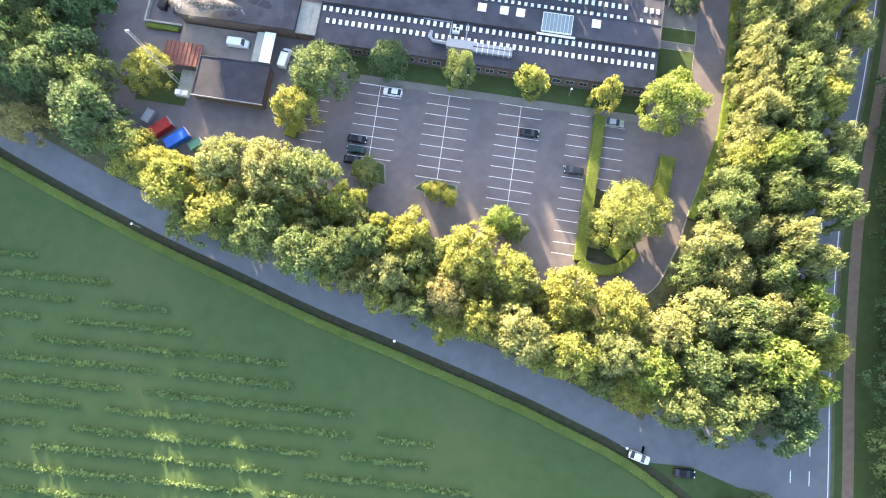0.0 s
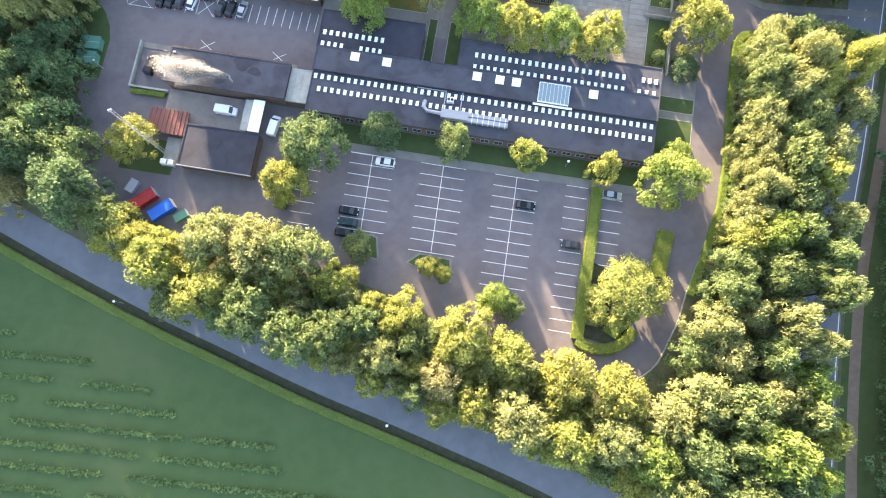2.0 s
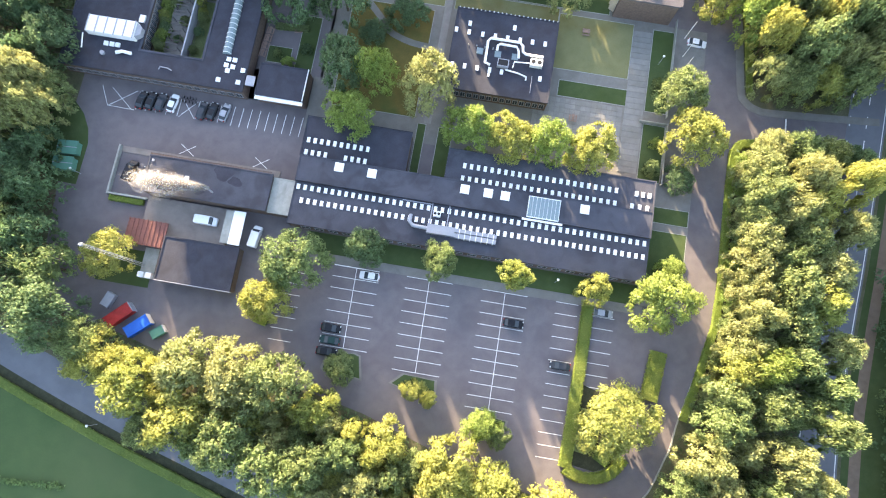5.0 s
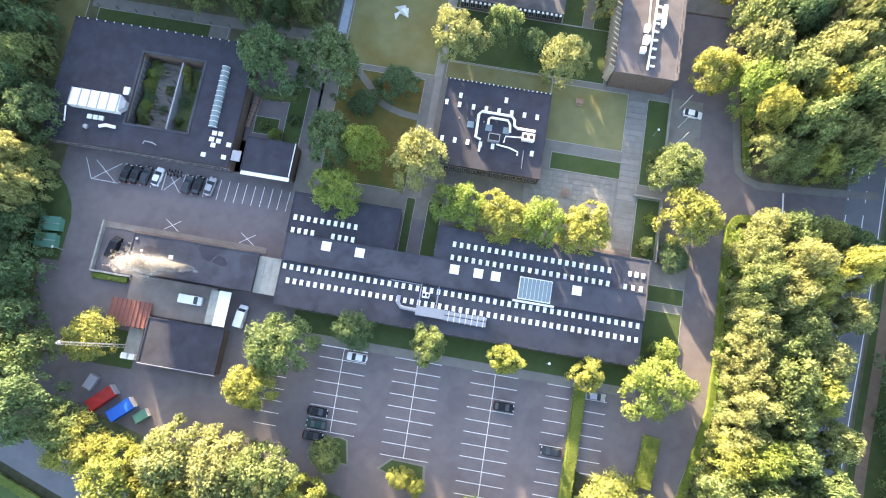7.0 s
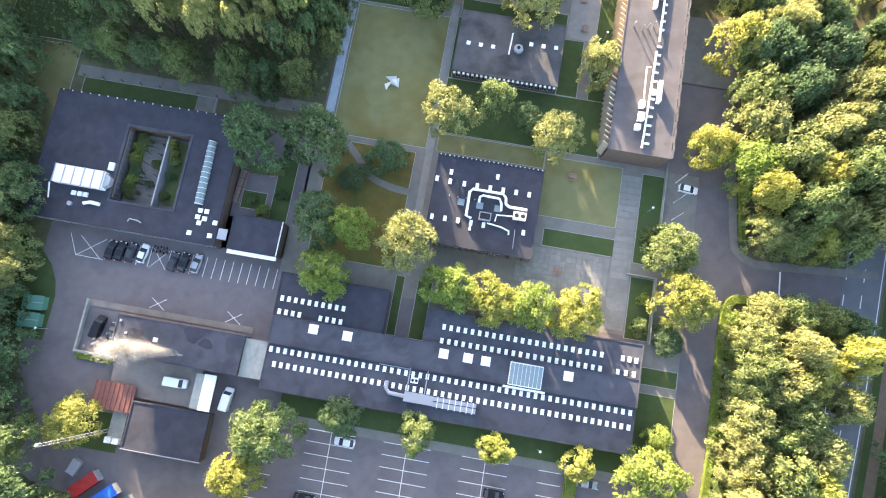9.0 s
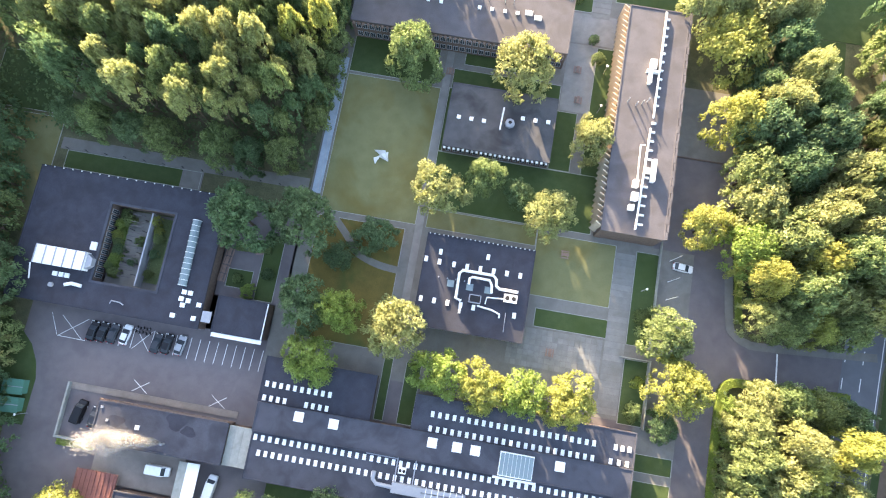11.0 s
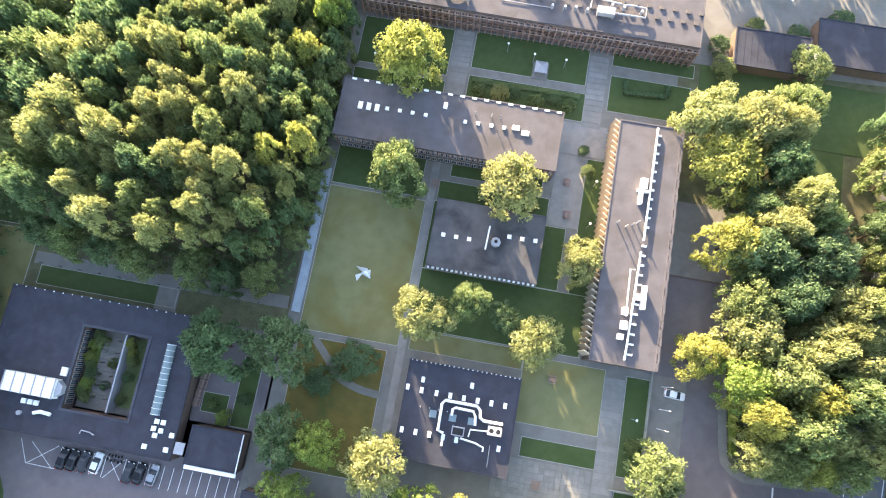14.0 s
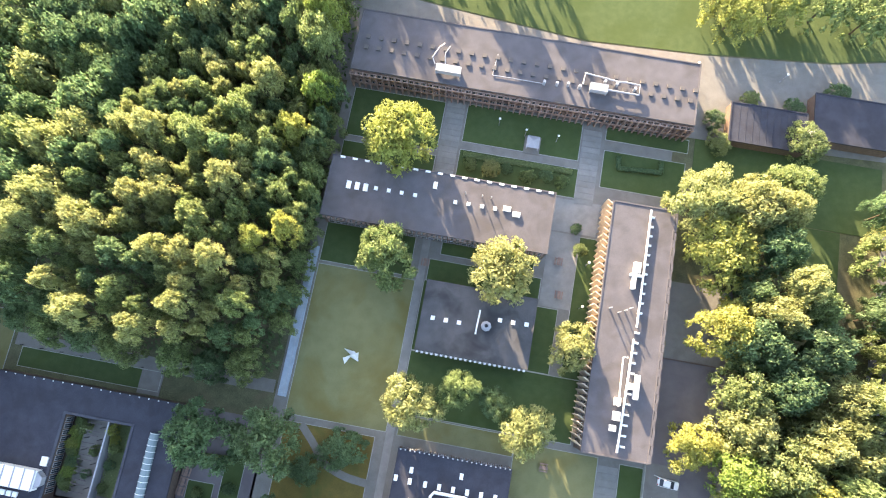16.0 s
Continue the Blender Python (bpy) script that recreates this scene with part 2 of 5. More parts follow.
# ---- ground, roads, lawns ----
sheet("ground", rect(-1500, 1500, -1500, 1500), 0.0, M["soil"], "dark woodland floor of leaf litter and rough grass", "ground")
HEDGE_LINE = smooth([(-260, 84), (-160, 46), (-107, 25.4), (-71.8, 13.4), (-49.4, 7.0), (-27.7, 1.0), (-9.4, -3.2), (16.3, -9.5), (28.9, -13.2), (41.2, -17.2), (53.6, -23.5), (66, -32), (90, -52), (140, -90)])
bm = bmesh.new()
rim = [[bm.verts.new((x, y, 0.05)), bm.verts.new((x, -400, 0.05))] for x, y in offset(HEDGE_LINE, -0.8)]
for one, two in zip(rim, rim[1:]):
    bm.faces.new((one[0], one[1], two[1], two[0]))
tagged(linked("ground_field", bm, M["field"]), "green meadow with faint rows of crops", "field", kind="structure")
ribbon("road_south", [p for p in HEDGE_LINE if p[0] < 47] + [(56, -18.5), (66, -21.0), (80, -21)], 2.3, 9.6, 0.06, M["road"], "grey asphalt country road between hedge and trees", "road")
# the strip's dark colour carries the shade lying between hedge and road
ribbon("verge_south", HEDGE_LINE, 0.6, 2.75, 0.062, M["verge"], "grassy ditch beside the country road, shade put into its dark colour", "verge")
EAST_EDGE = smooth([(86.5, -200), (86, -60), (85.6, -18), (84.7, 10), (84.9, 36), (85.8, 50), (87.3, 64), (89.2, 80), (92, 110), (97, 170), (104, 300)])
ribbon("road_east", EAST_EDGE, 0.6, 9.4, 0.07, M["road"], "grey asphalt main road with white lines", "road")
ribbon("lawn_roadside", EAST_EDGE, -26.0, -0.2, 0.03, M["lawn"], "rough grass beside the main road", "verge")
ribbon("path_east", EAST_EDGE, -4.2, -1.8, 0.06, M["gravel"], "reddish cycle path beside the main road", "path")
sheet("lawn_corner", [(40, -16.5), (56, -16), (68, -18.5), (75.5, -23), (76, -60), (66, -34), (54, -25)], 0.055, M["lawn"], "rough grass verge at the road corner", "verge")
sheet("road_junction", [(44, -13.5), (46, -4.6), (60, -7.6), (70, -8.6), (76, -4), (79, 2), (80, -24), (76, -21), (70, -17.5), (58, -14.5)], 0.064, M["road"], "asphalt mouth of the road junction", "road")
YARD = [(-92, 38), (-76, 36), (-60, 32), (-42, 33), (-30, 30), (-16, 27), (0, 22), (20, 17), (36, 15), (42, 17.9), (44.8, 20.8), (46.4, 24.2), (47.8, 28.2), (48.9, 31.2), (49.8, 36.2), (52.6, 46), (55.6, 58), (55.6, 98.5), (57.5, 101.6), (61, 102.4), (90, 103.5), (92, 111.3), (66, 109.4), (60, 110), (57.3, 112), (56.2, 116), (56, 150), (56, 168), (39, 168), (39, 126), (44, 124), (44, 112), (48.3, 108), (48.3, 60), (40, 60), (40, 92), (-46, 93), (-96, 93), (-96, 78)]
sheet("pavement_yard", YARD, 0.04, M["asphalt"], "worn grey asphalt of the car park and yards", "asphalt")
sheet("pavement_gardens", rect(-40.5, 39, 89, 203), 0.05, M["paving"], "pale concrete paths and terraces between the buildings", "paving")
sheet("pavement_north", [(-46, 203), (-46, 229.4), (-20, 226.4), (15, 223.4), (43, 224.8), (75, 228), (130, 240), (130, 205), (88, 205), (44, 203)], 0.052, M["paving"], "pale concrete drive north of the long building", "paving")
sheet("lawn_north", [(-46, 229.8), (-20, 226.8), (15, 223.8), (43, 225.2), (75, 228.4), (130, 240.4), (130, 420), (-46, 420)], 0.09, M["lawn"], "sunny green lawn north of the drive", "lawn")
sheet("lawn_west", [(-99.2, 87.6), (-96.5, 85.8), (-93.5, 83.0), (-91.4, 79.4), (-90.5, 76.0), (-90.6, 66.0), (-97, 66), (-104, 78), (-104, 90)], 0.09, M["lawn"], "shaded lawn inside the bend of the drive", "lawn")
sheet("paving_annexe", rect(-42.4, -40.4, 88, 101), 0.07, M["paving"], "grey paving slabs beside the annexe", "paving")
LAWNS = [
    ("lawn", -36, 38.4, 59.9, 64.3), ("lawn", 39.2, 48, 64.7, 77.4), ("lawn", 39.2, 48, 79.4, 82.9), ("lawn", 35.6, 40.6, 88.6, 102.3),
    ("lawn", -16.2, -14.4, 80.4, 93.6), ("lawn", -11.2, -8.1, 80.4, 93.4), ("lawn", 14.8, 30.8, 106.1, 110), ("olive", 12.75, 30.6, 112.9, 127.0),
    ("lawn", 35.5, 40.4, 105.6, 126.5), ("rust", -37, -17.3, 95, 122.6), ("olive", -37.4, -15.2, 124.2, 157.7), ("olive", -12.6, 12.4, 124, 128.2),
    ("lawn", -13.0, 24.4, 128.7, 142.2), ("lawn", -13.0, -12.4, 142.5, 158.2), ("lawn", 12.8, 17.6, 142.5, 156.8), ("lawn", 20.4, 24.4, 142.4, 174.3), ("lawn", -12.6, 12.9, 158.4, 163.2), ("lawn", -10.5, 10.8, 164.8, 168),
    ("lawn", -37.4, -16.8, 158.6, 168), ("lawn", -10.4, 17.2, 192.6, 202), ("lawn", -10.4, 17.6, 183.4, 190.4), ("lawn", 23.1, 42.5, 199.0, 202.2),
    ("lawn", 23.2, 42.2, 187.2, 196.2), ("lawn", -38, -16, 189.5, 201.5), ("lawn", -38, -16, 183, 187.8),
    ("lawn", -80.5, -68.5, 45.6, 53.5), ("lawn", -42.6, -40.6, 42, 57), ("olive", -120, -101, 108, 135), ("lawn", -98, -66, 123.5, 127.6), ("lawn", -47.5, -43.5, 101, 116), ("lawn", -54.5, -49, 103, 107),
    ("lawn", 44, 88, 186, 203), ("lawn", 67, 79, 164, 185.8), ("lawn", -120, -101, 136, 150), 
]
NAMES = {"lawn": "mown green lawn edged with a low kerb", "olive": "worn olive-green lawn, dry in patches", "rust": "rough garden grass in rusty autumn colours"}
for kind, x0, x1, y0, y1 in LAWNS:
    sheet("lawn", rect(x0, x1, y0, y1), 0.10, M[kind], NAMES[kind], "lawn")
    if x1 - x0 < 60 and y0 > 55 and x1 < 60:
        k = 0.14
        edge = boxes((x0 - k, x1 + k, y0 - k, y0 - 0.003, -0.1, 0.12), (x0 - k, x1 + k, y1 + 0.003, y1 + k, -0.1, 0.12), (x0 - k, x0 - 0.003, y0, y1, -0.1, 0.12), (x1 + 0.003, x1 + k, y0, y1, -0.1, 0.12))
        tagged(linked("kerb", edge, M["concrete"]), "low grey concrete edging round a lawn", "kerb", kind="structure")
sheet("pavement_lot", rect(-39, 40, 57.95, 59.85), 0.13, M["paving"], "concrete footpath between car park and front lawn", "footpath")
sheet("pavement_side", rect(39.003, 48.3, 60.003, 128), 0.045, M["paving"], "pale concrete paths beside the lane", "paving")
ribbon("path_curved", smooth([(-16.9, 113), (-22, 113.6), (-27, 115.5), (-30, 119), (-33.5, 122.5)]), -0.8, 0.8, 0.125, M["paving"], "curved concrete garden path", "path")
sheet("path_slim", rect(-15.0, -13.3, 94, 168.4), 0.12, M["path"], "narrow concrete path beside the lawn", "path")
ribbon("pavement_lane", smooth([(53.5, 146), (55.9, 131.4), (57.6, 115), (58.9, 112), (61.5, 110.6), (66, 110.4), (90, 112.3)]), -1.2, 0.6, 0.13, M["paving"], "concrete footway with kerb round the lane's corner", "footway")
sheet("pavement_rear", rect(41, 54.5, 150.7, 168), 0.065, M["paving"], "worn grey paving behind the office building", "paving")
tagged(linked("kerb", boxes((40.6, 54.4, 150.4, 150.66, -0.1, 0.32)), M["brick"]), "low dark kerb across the rear parking yard", "kerb", kind="structure")
ribbon("kerb_lot", smooth([(38.6, 16.2), (42, 17.9), (44.8, 20.8), (46.4, 24.2), (47.8, 28.2), (48.9, 31.2), (49.8, 36.2), (52.4, 46)]), -0.3, 0.02, 0.17, M["concrete"], "pale concrete kerb round the car park corner", "kerb")

sheet("pavement_court", rect(-81.6, -67.6, 99, 116), 0.09, M["paving"], "paved floor of the canteen court", "paving")
sheet("pavement_garden", rect(-56.4, -41, 100.6, 122), 0.06, M["asphalt"], "dark paved garden beside the canteen", "paving")
sheet("pavement_walk", rect(13.3, 20.2, 157.2, 174.6), 0.085, M["path"], "pale paved walk between the pavilions", "paving")
sheet("pavement_cross", rect(11, 25, 175, 182.8), 0.08, M["path"], "pale paved crossing of garden walks", "paving")
# ---- painted lines ----
marking = base("road_marking", "white painted lines on the asphalt", "marking", kind="structure")
stripe = part("stripe", boxes((-0.5, 0.5, -0.06, 0.06, 0, 0.006)), M["paint"], marking)
stripe.matrix_local = pose(-23.6, 57.7, 0.042) @ Matrix.Diagonal((10.2, 1, 1, 1))


def line(x0, y0, x1, y1, width=0.12, z=0.042):
    length, turn = math.hypot(x1 - x0, y1 - y0), math.degrees(math.atan2(y1 - y0, x1 - x0))
    again(stripe, pose((x0 + x1) / 2, (y0 + y1) / 2, z, 0, 0, turn) @ Matrix.Diagonal((length, width / 0.12, 1, 1)))


STALL = 2.55
for x, n, west, east, lean in ((-23.7, 7, 5.1, 5.2, 0.06), (-7.3, 8, 5.1, 5.2, 0.05), (9.7, 10, 5.1, 5.0, 0.02), (26.2, 13, 5.1, -0.2, 0.0), (34.2, 7, 5.2, 0, 0.0), (-34.9, 6, 5.0, 0, 0.0)):
    top = {-34.9: 54.6, 34.2: 56.0}.get(x, 57.8)
    for k in range(n + 1):
        y, c = top - k * STALL, x + k * lean
        line(c - west, y, c + east, y)
    if east > 1:
        line(x, top, x + n * lean, top - n * STALL)
for k in range(9):
    line(-59.2 + k * 2.02, 85.7, -59.0 + k * 2.02, 90.4)
for x in (-81.9, -79.6, -77.2, -74.7, -72.0, -67.6, -65.0, -62.4):
    line(x, 85.9, x + 0.15, 90.4)
for x, y in ((-67.5, 78.2), (-50.1, 78.0)):
    line(x - 1.7, y - 1.2, x + 1.7, y + 1.2)
    line(x - 1.7, y + 1.2, x + 1.7, y - 1.2)
for a, b, c, d in ((-88.5, 90.3, -83, 85.8), (-88.3, 85.9, -82.5, 90.4), (-91, 90.5, -88.6, 85.8), (-88.6, 85.8, -82.2, 85.7), (-71.6, 85.8, -67.8, 90.2), (-71.4, 90.2, -67.8, 85.8)):
    line(a, b, c, d, 0.1)
line(68.6, 102.2, 68.4, 109.2, 0.35)
for k in range(34):
    y0 = -40 + k * 6.0
    for d, gap in ((1.1, 5.9), (8.9, 2.5), (5.0, 3.0)):
        e = offset(EAST_EDGE, d)
        ys = [v[1] for v in e]
        xa, xb = np.interp(y0, ys, [v[0] for v in e]), np.interp(y0 + gap, ys, [v[0] for v in e])
        line(xa, y0, xb, y0 + gap, 0.2, 0.072)


# ---- buildings ----
def window_row(house, side, a0, a1, at, z0, z1, step, wide, name="window"):
    """Windows along a facade: side is the way that it faces (s, n, w, e)."""
    n = max(1, int((a1 - a0) / step))
    gap = (a1 - a0) / n
    turn = {"s": 0, "e": 90, "n": 180, "w": 270}[side]
    frame_mesh, pane_mesh = None, None
    for k in range(n):
        a = a0 + (k + 0.5) * gap
        x, y = (a, at) if side in "sn" else (at, a)
        if not frame_mesh:
            f = boxes((-wide / 2, wide / 2, -0.06, 0.02, z0, z0 + 0.12), (-wide / 2, wide / 2, -0.06, 0.02, z1 - 0.12, z1), (-wide / 2, -wide / 2 + 0.1, -0.06, 0.02, z0 + 0.12, z1 - 0.12), (wide / 2 - 0.1, wide / 2, -0.06, 0.02, z0 + 0.12, z1 - 0.12), (-0.04, 0.04, -0.06, 0.02, z0 + 0.12, z1 - 0.12))
            w = part(name, f, M["grey"], house)
            w.matrix_local = pose(x, y, 0, 0, 0, turn)
            pane = part("pane", boxes((-wide / 2 + 0.1, wide / 2 - 0.1, -0.02, 0.02, z0 + 0.12, z1 - 0.12)), M["glass"], w)
            frame_mesh, pane_mesh = w, pane
        else:
            w = again(frame_mesh, pose(x, y, 0, 0, 0, turn))
            again(pane_mesh, Matrix(), w)


def block(house, x0, x1, y0, y1, h, felt, wall, rim=0.25, z0=0.0, edges=True):
    """One box of a house: its walls, its flat roof and the rim round it."""
    part("wall", boxes((x0 + 0.15, x1 - 0.15, y0 + 0.15, y1 - 0.15, z0 - 0.2, h - 0.3)), wall, house)
    part("roof", boxes((x0, x1, y0, y1, h - 0.297, h)), felt, house)
    if edges:
        part("roof_edge", boxes((x0, x1, y0, y0 + rim, h, h + 0.14), (x0, x1, y1 - rim, y1, h, h + 0.14), (x0, x0 + rim, y0 + rim, y1 - rim, h, h + 0.14), (x1 - rim, x1, y0 + rim, y1 - rim, h, h + 0.14)), felt, house)


def dome_mesh(wx, wy, h):
    bm = boxes((-wx / 2, wx / 2, -wy / 2, wy / 2, 0, h * 0.5))
    bmesh.ops.inset_region(bm, faces=[f for f in bm.faces if f.normal.z > 0.5 or all(v.co.z > h * 0.4 for v in f.verts)], thickness=min(wx, wy) * 0.18, depth=h * 0.5)
    return bm


def skylights(house, spots, wx, wy, h, z, material=None, name="skylight", turn=0.0):
    first = None
    for x, y in spots:
        if first is None:
            first = part(name, dome_mesh(wx, wy, h), material or M["dome"], house)
            first.matrix_local = pose(x, y, z, 0, 0, turn)
        else:
            again(first, pose(x, y, z, 0, 0, turn))


def row(x0, x1, y, n):
    return [(x0 + (x1 - x0) * k / (n - 1), y) for k in range(n)]


def pipe(house, points, r, material="white", name="pipe", sides=8):
    return part(name, tube(bmesh.new(), points, r, sides), M[material], house)


# the long workshop beside the car park
works = base("workshop_building", "long low building with dark felt roof and rows of white skylights", "building")
block(works, -40.2, 38.7, 64.5, 74.2, 4.2, M["felt"], M["brick"])
block(works, -40.2, 38.7, 74.203, 80.2, 5.0, M["felt"], M["brick"])
block(works, -40.6, -16.6, 80.203, 89.7, 4.2, M["felt_dark"], M["brick"])
block(works, -7.9, 38.9, 80.203, 87.5, 4.2, M["felt"], M["brick"])
skylights(works, row(-39.3, -25.8, 84.0, 10), 0.72, 1.18, 0.45, 4.2)
skylights(works, row(-39.3, -34.9, 81.1, 4) + row(-30.3, -25.9, 81.1, 4), 0.72, 1.18, 0.45, 4.2)
skylights(works, row(-3.8, 30.2, 83.9, 23) + row(34.7, 37.6, 83.9, 3), 0.72, 1.18, 0.45, 4.2)
skylights(works, row(-3.8, 30.2, 80.95, 23) + row(34.0, 37.4, 80.95, 3), 0.72, 1.18, 0.45, 4.2)
skylights(works, row(-39.3, 37.6, 73.0, 51), 0.72, 1.18, 0.45, 4.2)
skylights(works, row(-38.0, 37.6, 70.0, 51), 0.72, 1.18, 0.45, 4.2)
skylights(works, [(-31.1, 78.6), (-23.7, 78.4), (-2.9, 78.3), (2.3, 78.3), (6.1, 78.3), (23.7, 78.2)], 2.0, 2.0, 0.5, 5.0, name="rooflight")
window_row(works, "s", -38, 37, 64.62, 0.9, 2.7, 3.1, 2.0)
window_row(works, "e", 65, 86, 38.57, 0.9, 2.7, 3.4, 1.8)
lantern = part("roof_lantern", boxes((11.3, 18.3, 74.4, 79.2, 5.0, 5.5)), M["white"], works, "white-framed glass roof lantern")
for k in range(8):
    part("pane", boxes((11.45 + k * 0.85, 12.2 + k * 0.85, 74.6, 79.0, 5.5, 5.56)), M["skyglass"], lantern)
part("gutter", boxes((10.4, 19.3, 73.7, 74.15, 4.9, 5.15)), M["white"], works)
unit = part("air_unit", boxes((-9.6, -3.5, 67.3, 69.3, 4.2, 5.5), (-3.497, 5.6, 67.2, 68.2, 4.35, 5.2), (-3.497, 5.6, 68.4, 69.2, 4.35, 5.3)), M["grey"], works, "pale grey ventilation unit")
for k in range(7):
    part("flange", boxes((-2.6 + k * 1.25, -2.45 + k * 1.25, 67.05, 69.35, 4.3, 5.4)), M["white"], unit)
pipe(works, [(-13.6, 70.8, 5.0), (-13.6, 69.2, 5.0), (-12.8, 68.4, 5.0), (-9.6, 68.3, 5.0)], 0.42, "grey", "duct")
part("fan", boxes((-8.8, -7.2, 71.2, 72.4, 4.2, 5.3)), M["white"], works)
for dx in (-8.4, -7.6):
    pipe(works, [(dx, 71.8, 5.3), (dx, 71.8, 5.42)], 0.3, "black", "fan_opening", 12)
for x in (-9.4, -5.6):
    part("cable_tray", boxes((x, x + 0.25, 69.3, 74.2, 4.3, 4.5)), M["grey"], works)
part("cable_tray", boxes((-16, -9.4, 73.8, 74.0, 4.3, 4.5)), M["grey"], works)

# pavilions
hall = base("square_pavilion", "square dark-roofed pavilion with white pipework on the roof", "building")
block(hall, -11.6, 12.4, 101.5, 122.0, 4.5, M["felt_dark"], M["brick"])
window_row(hall, "s", -11, 12, 101.62, 1.0, 3.2, 1.5, 1.2)
window_row(hall, "n", -11, 12, 121.88, 1.0, 3.2, 1.5, 1.2)
middle = base("middle_pavilion", "low dark-roofed pavilion between garden courts", "building")
block(middle, -12.2, 12.5, 142.4, 158.0, 4.0, M["felt_grey"], M["brick"])
window_row(middle, "s", -11.5, 12, 142.52, 0.9, 3.0, 1.5, 1.2)
wing = base("garden_wing", "low wing with half-shaded brown felt roof and white eave lights", "building")
block(wing, -37.9, 12.5, 167.4, 181.5, 7.6, M["felt_brown"], M["brick"])
window_row(wing, "s", -37, 12, 167.52, 0.9, 2.9, 1.5, 1.2)
window_row(wing, "s", -37, 12, 167.52, 4.3, 6.3, 1.5, 1.2)
north = base("long_north_building", "long building with weathered brown roof and timber-framed facade", "building")
block(north, -38.6, 41.0, 202.6, 218.0, 7.5, M["felt_brown"], M["wood"])
east = base("east_office_building", "narrow office building with brown roof and slanted sun blades", "building")
block(east, 25.0, 38.8, 128.2, 182.0, 7.8, M["felt_brown"], M["brick"])
canteen = base("canteen_building", "large dark-roofed building round a planted court", "building")
block(canteen, -99.8, -81.8, 92.5, 122.4, 4.5, M["felt_dark"], M["brick"], edges=False)
block(canteen, -67.4, -56.5, 92.5, 122.4, 4.5, M["felt_dark"], M["brick"], edges=False)
block(canteen, -81.797, -67.403, 92.5, 98.8, 4.5, M["felt_dark"], M["brick"], edges=False)
block(canteen, -81.797, -67.403, 116.2, 122.4, 4.5, M["felt_dark"], M["brick"], edges=False)
block(canteen, -53.8, -42.5, 92.5, 100.5, 4.3, M["felt_dark"], M["brick"])
boiler = base("boiler_house", "boiler house with a patched felt roof", "building")
block(boiler, -73.2, -45.2, 66.2, 74.7, 4.5, M["felt"], M["brick"])
block(boiler, -45.197, -40.3, 66.2, 74.3, 3.5, M["concrete"], M["brick"])
shed = base("store_shed", "dark flat-roofed store beside the yard", "shed")
block(shed, -66.0, -49.2, 47.6, 57.4, 3.4, M["felt_dark"], M["brick"])
cottage = base("small_outbuilding", "small dark pitched outbuilding by the drive", "building")
block(cottage, 50.3, 68.2, 202.4, 212.3, 3.5, M["felt_dark"], M["brick"])
block(cottage, 69.4, 88.2, 206.0, 217.8, 3.8, M["felt_dark"], M["brick"])
part("roof_edge", boxes((-99.8, -56.5, 92.5, 92.75, 4.5, 4.64), (-99.8, -56.5, 122.15, 122.4, 4.5, 4.64), (-99.8, -99.55, 92.75, 122.15, 4.5, 4.64), (-56.75, -56.5, 92.75, 122.15, 4.5, 4.64)), M["felt_dark"], canteen)
part("court_coping", boxes((-82.3, -66.9, 98.35, 98.85, 4.5, 4.66), (-82.3, -66.9, 116.15, 116.65, 4.5, 4.66), (-82.3, -81.75, 98.853, 116.147, 4.5, 4.66), (-67.45, -66.9, 98.853, 116.147, 4.5, 4.66)), M["felt"], canteen, "grey coping round the open court")
# roof work of the square pavilion
pipe(hall, [(-2.0, 108.2, 5.4), (-3.2, 108.6, 5.4), (-3.3, 114.0, 5.4), (-2.7, 114.8, 5.4), (4.0, 114.8, 5.4), (4.8, 114.0, 5.4), (5.0, 112.6, 5.4), (5.8, 112.1, 5.4), (9.8, 112.1, 5.4)], 0.32, name="duct")
pipe(hall, [(-0.9, 112.0, 5.4), (-0.9, 113.3, 5.4), (-0.3, 113.7, 5.4), (3.4, 113.6, 5.4), (4.0, 112.6, 5.4), (4.2, 110.9, 5.4)], 0.28, name="duct")
pipe(hall, [(3.2, 108.4, 5.3), (3.4, 109.9, 5.3), (7.4, 110.2, 5.3)], 0.16)
pipe(hall, [(1.6, 107.8, 5.0), (4.8, 107.4, 5.0), (6.6, 106.8, 5.0), (6.6, 106.0, 5.0)], 0.2)
pipe(hall, [(7.9, 107.4, 4.75), (8.0, 103.2, 4.75)], 0.08, "grey")
plant = part("air_unit", boxes((-0.4, 2.2, 108.2, 110.0, 4.5, 5.7)), M["grey"], hall, "grey roof ventilation unit")
part("grille", boxes((-0.2, 2.0, 108.4, 109.8, 5.7, 5.74)), M["black"], plant)
plant = part("fan_unit", boxes((7.0, 9.8, 109.6, 111.3, 4.5, 5.8)), M["white"], hall, "white roof fan unit")
for x in (7.7, 9.1):
    part("fan_opening", tube(bmesh.new(), [(x, 110.45, 5.8), (x, 110.45, 5.86)], 0.5, 14), M["black"], plant)
skylights(hall, [(-11.0, 116.1), (-8.1, 118.1), (-8.0, 115.9), (2.3, 118.7)] + row(-4.8, 9.8, 115.85, 6) + row(-10.6, -1.9, 107.35, 4) + [(0.9, 107.3), (9.8, 107.1)], 0.75, 1.2, 0.5, 4.5)
skylights(hall, [(-4.8, 111.6), (-0.6, 111.5), (3.4, 111.5)], 1.5, 1.5, 0.4, 4.5, M["skyglass"], "rooflight")
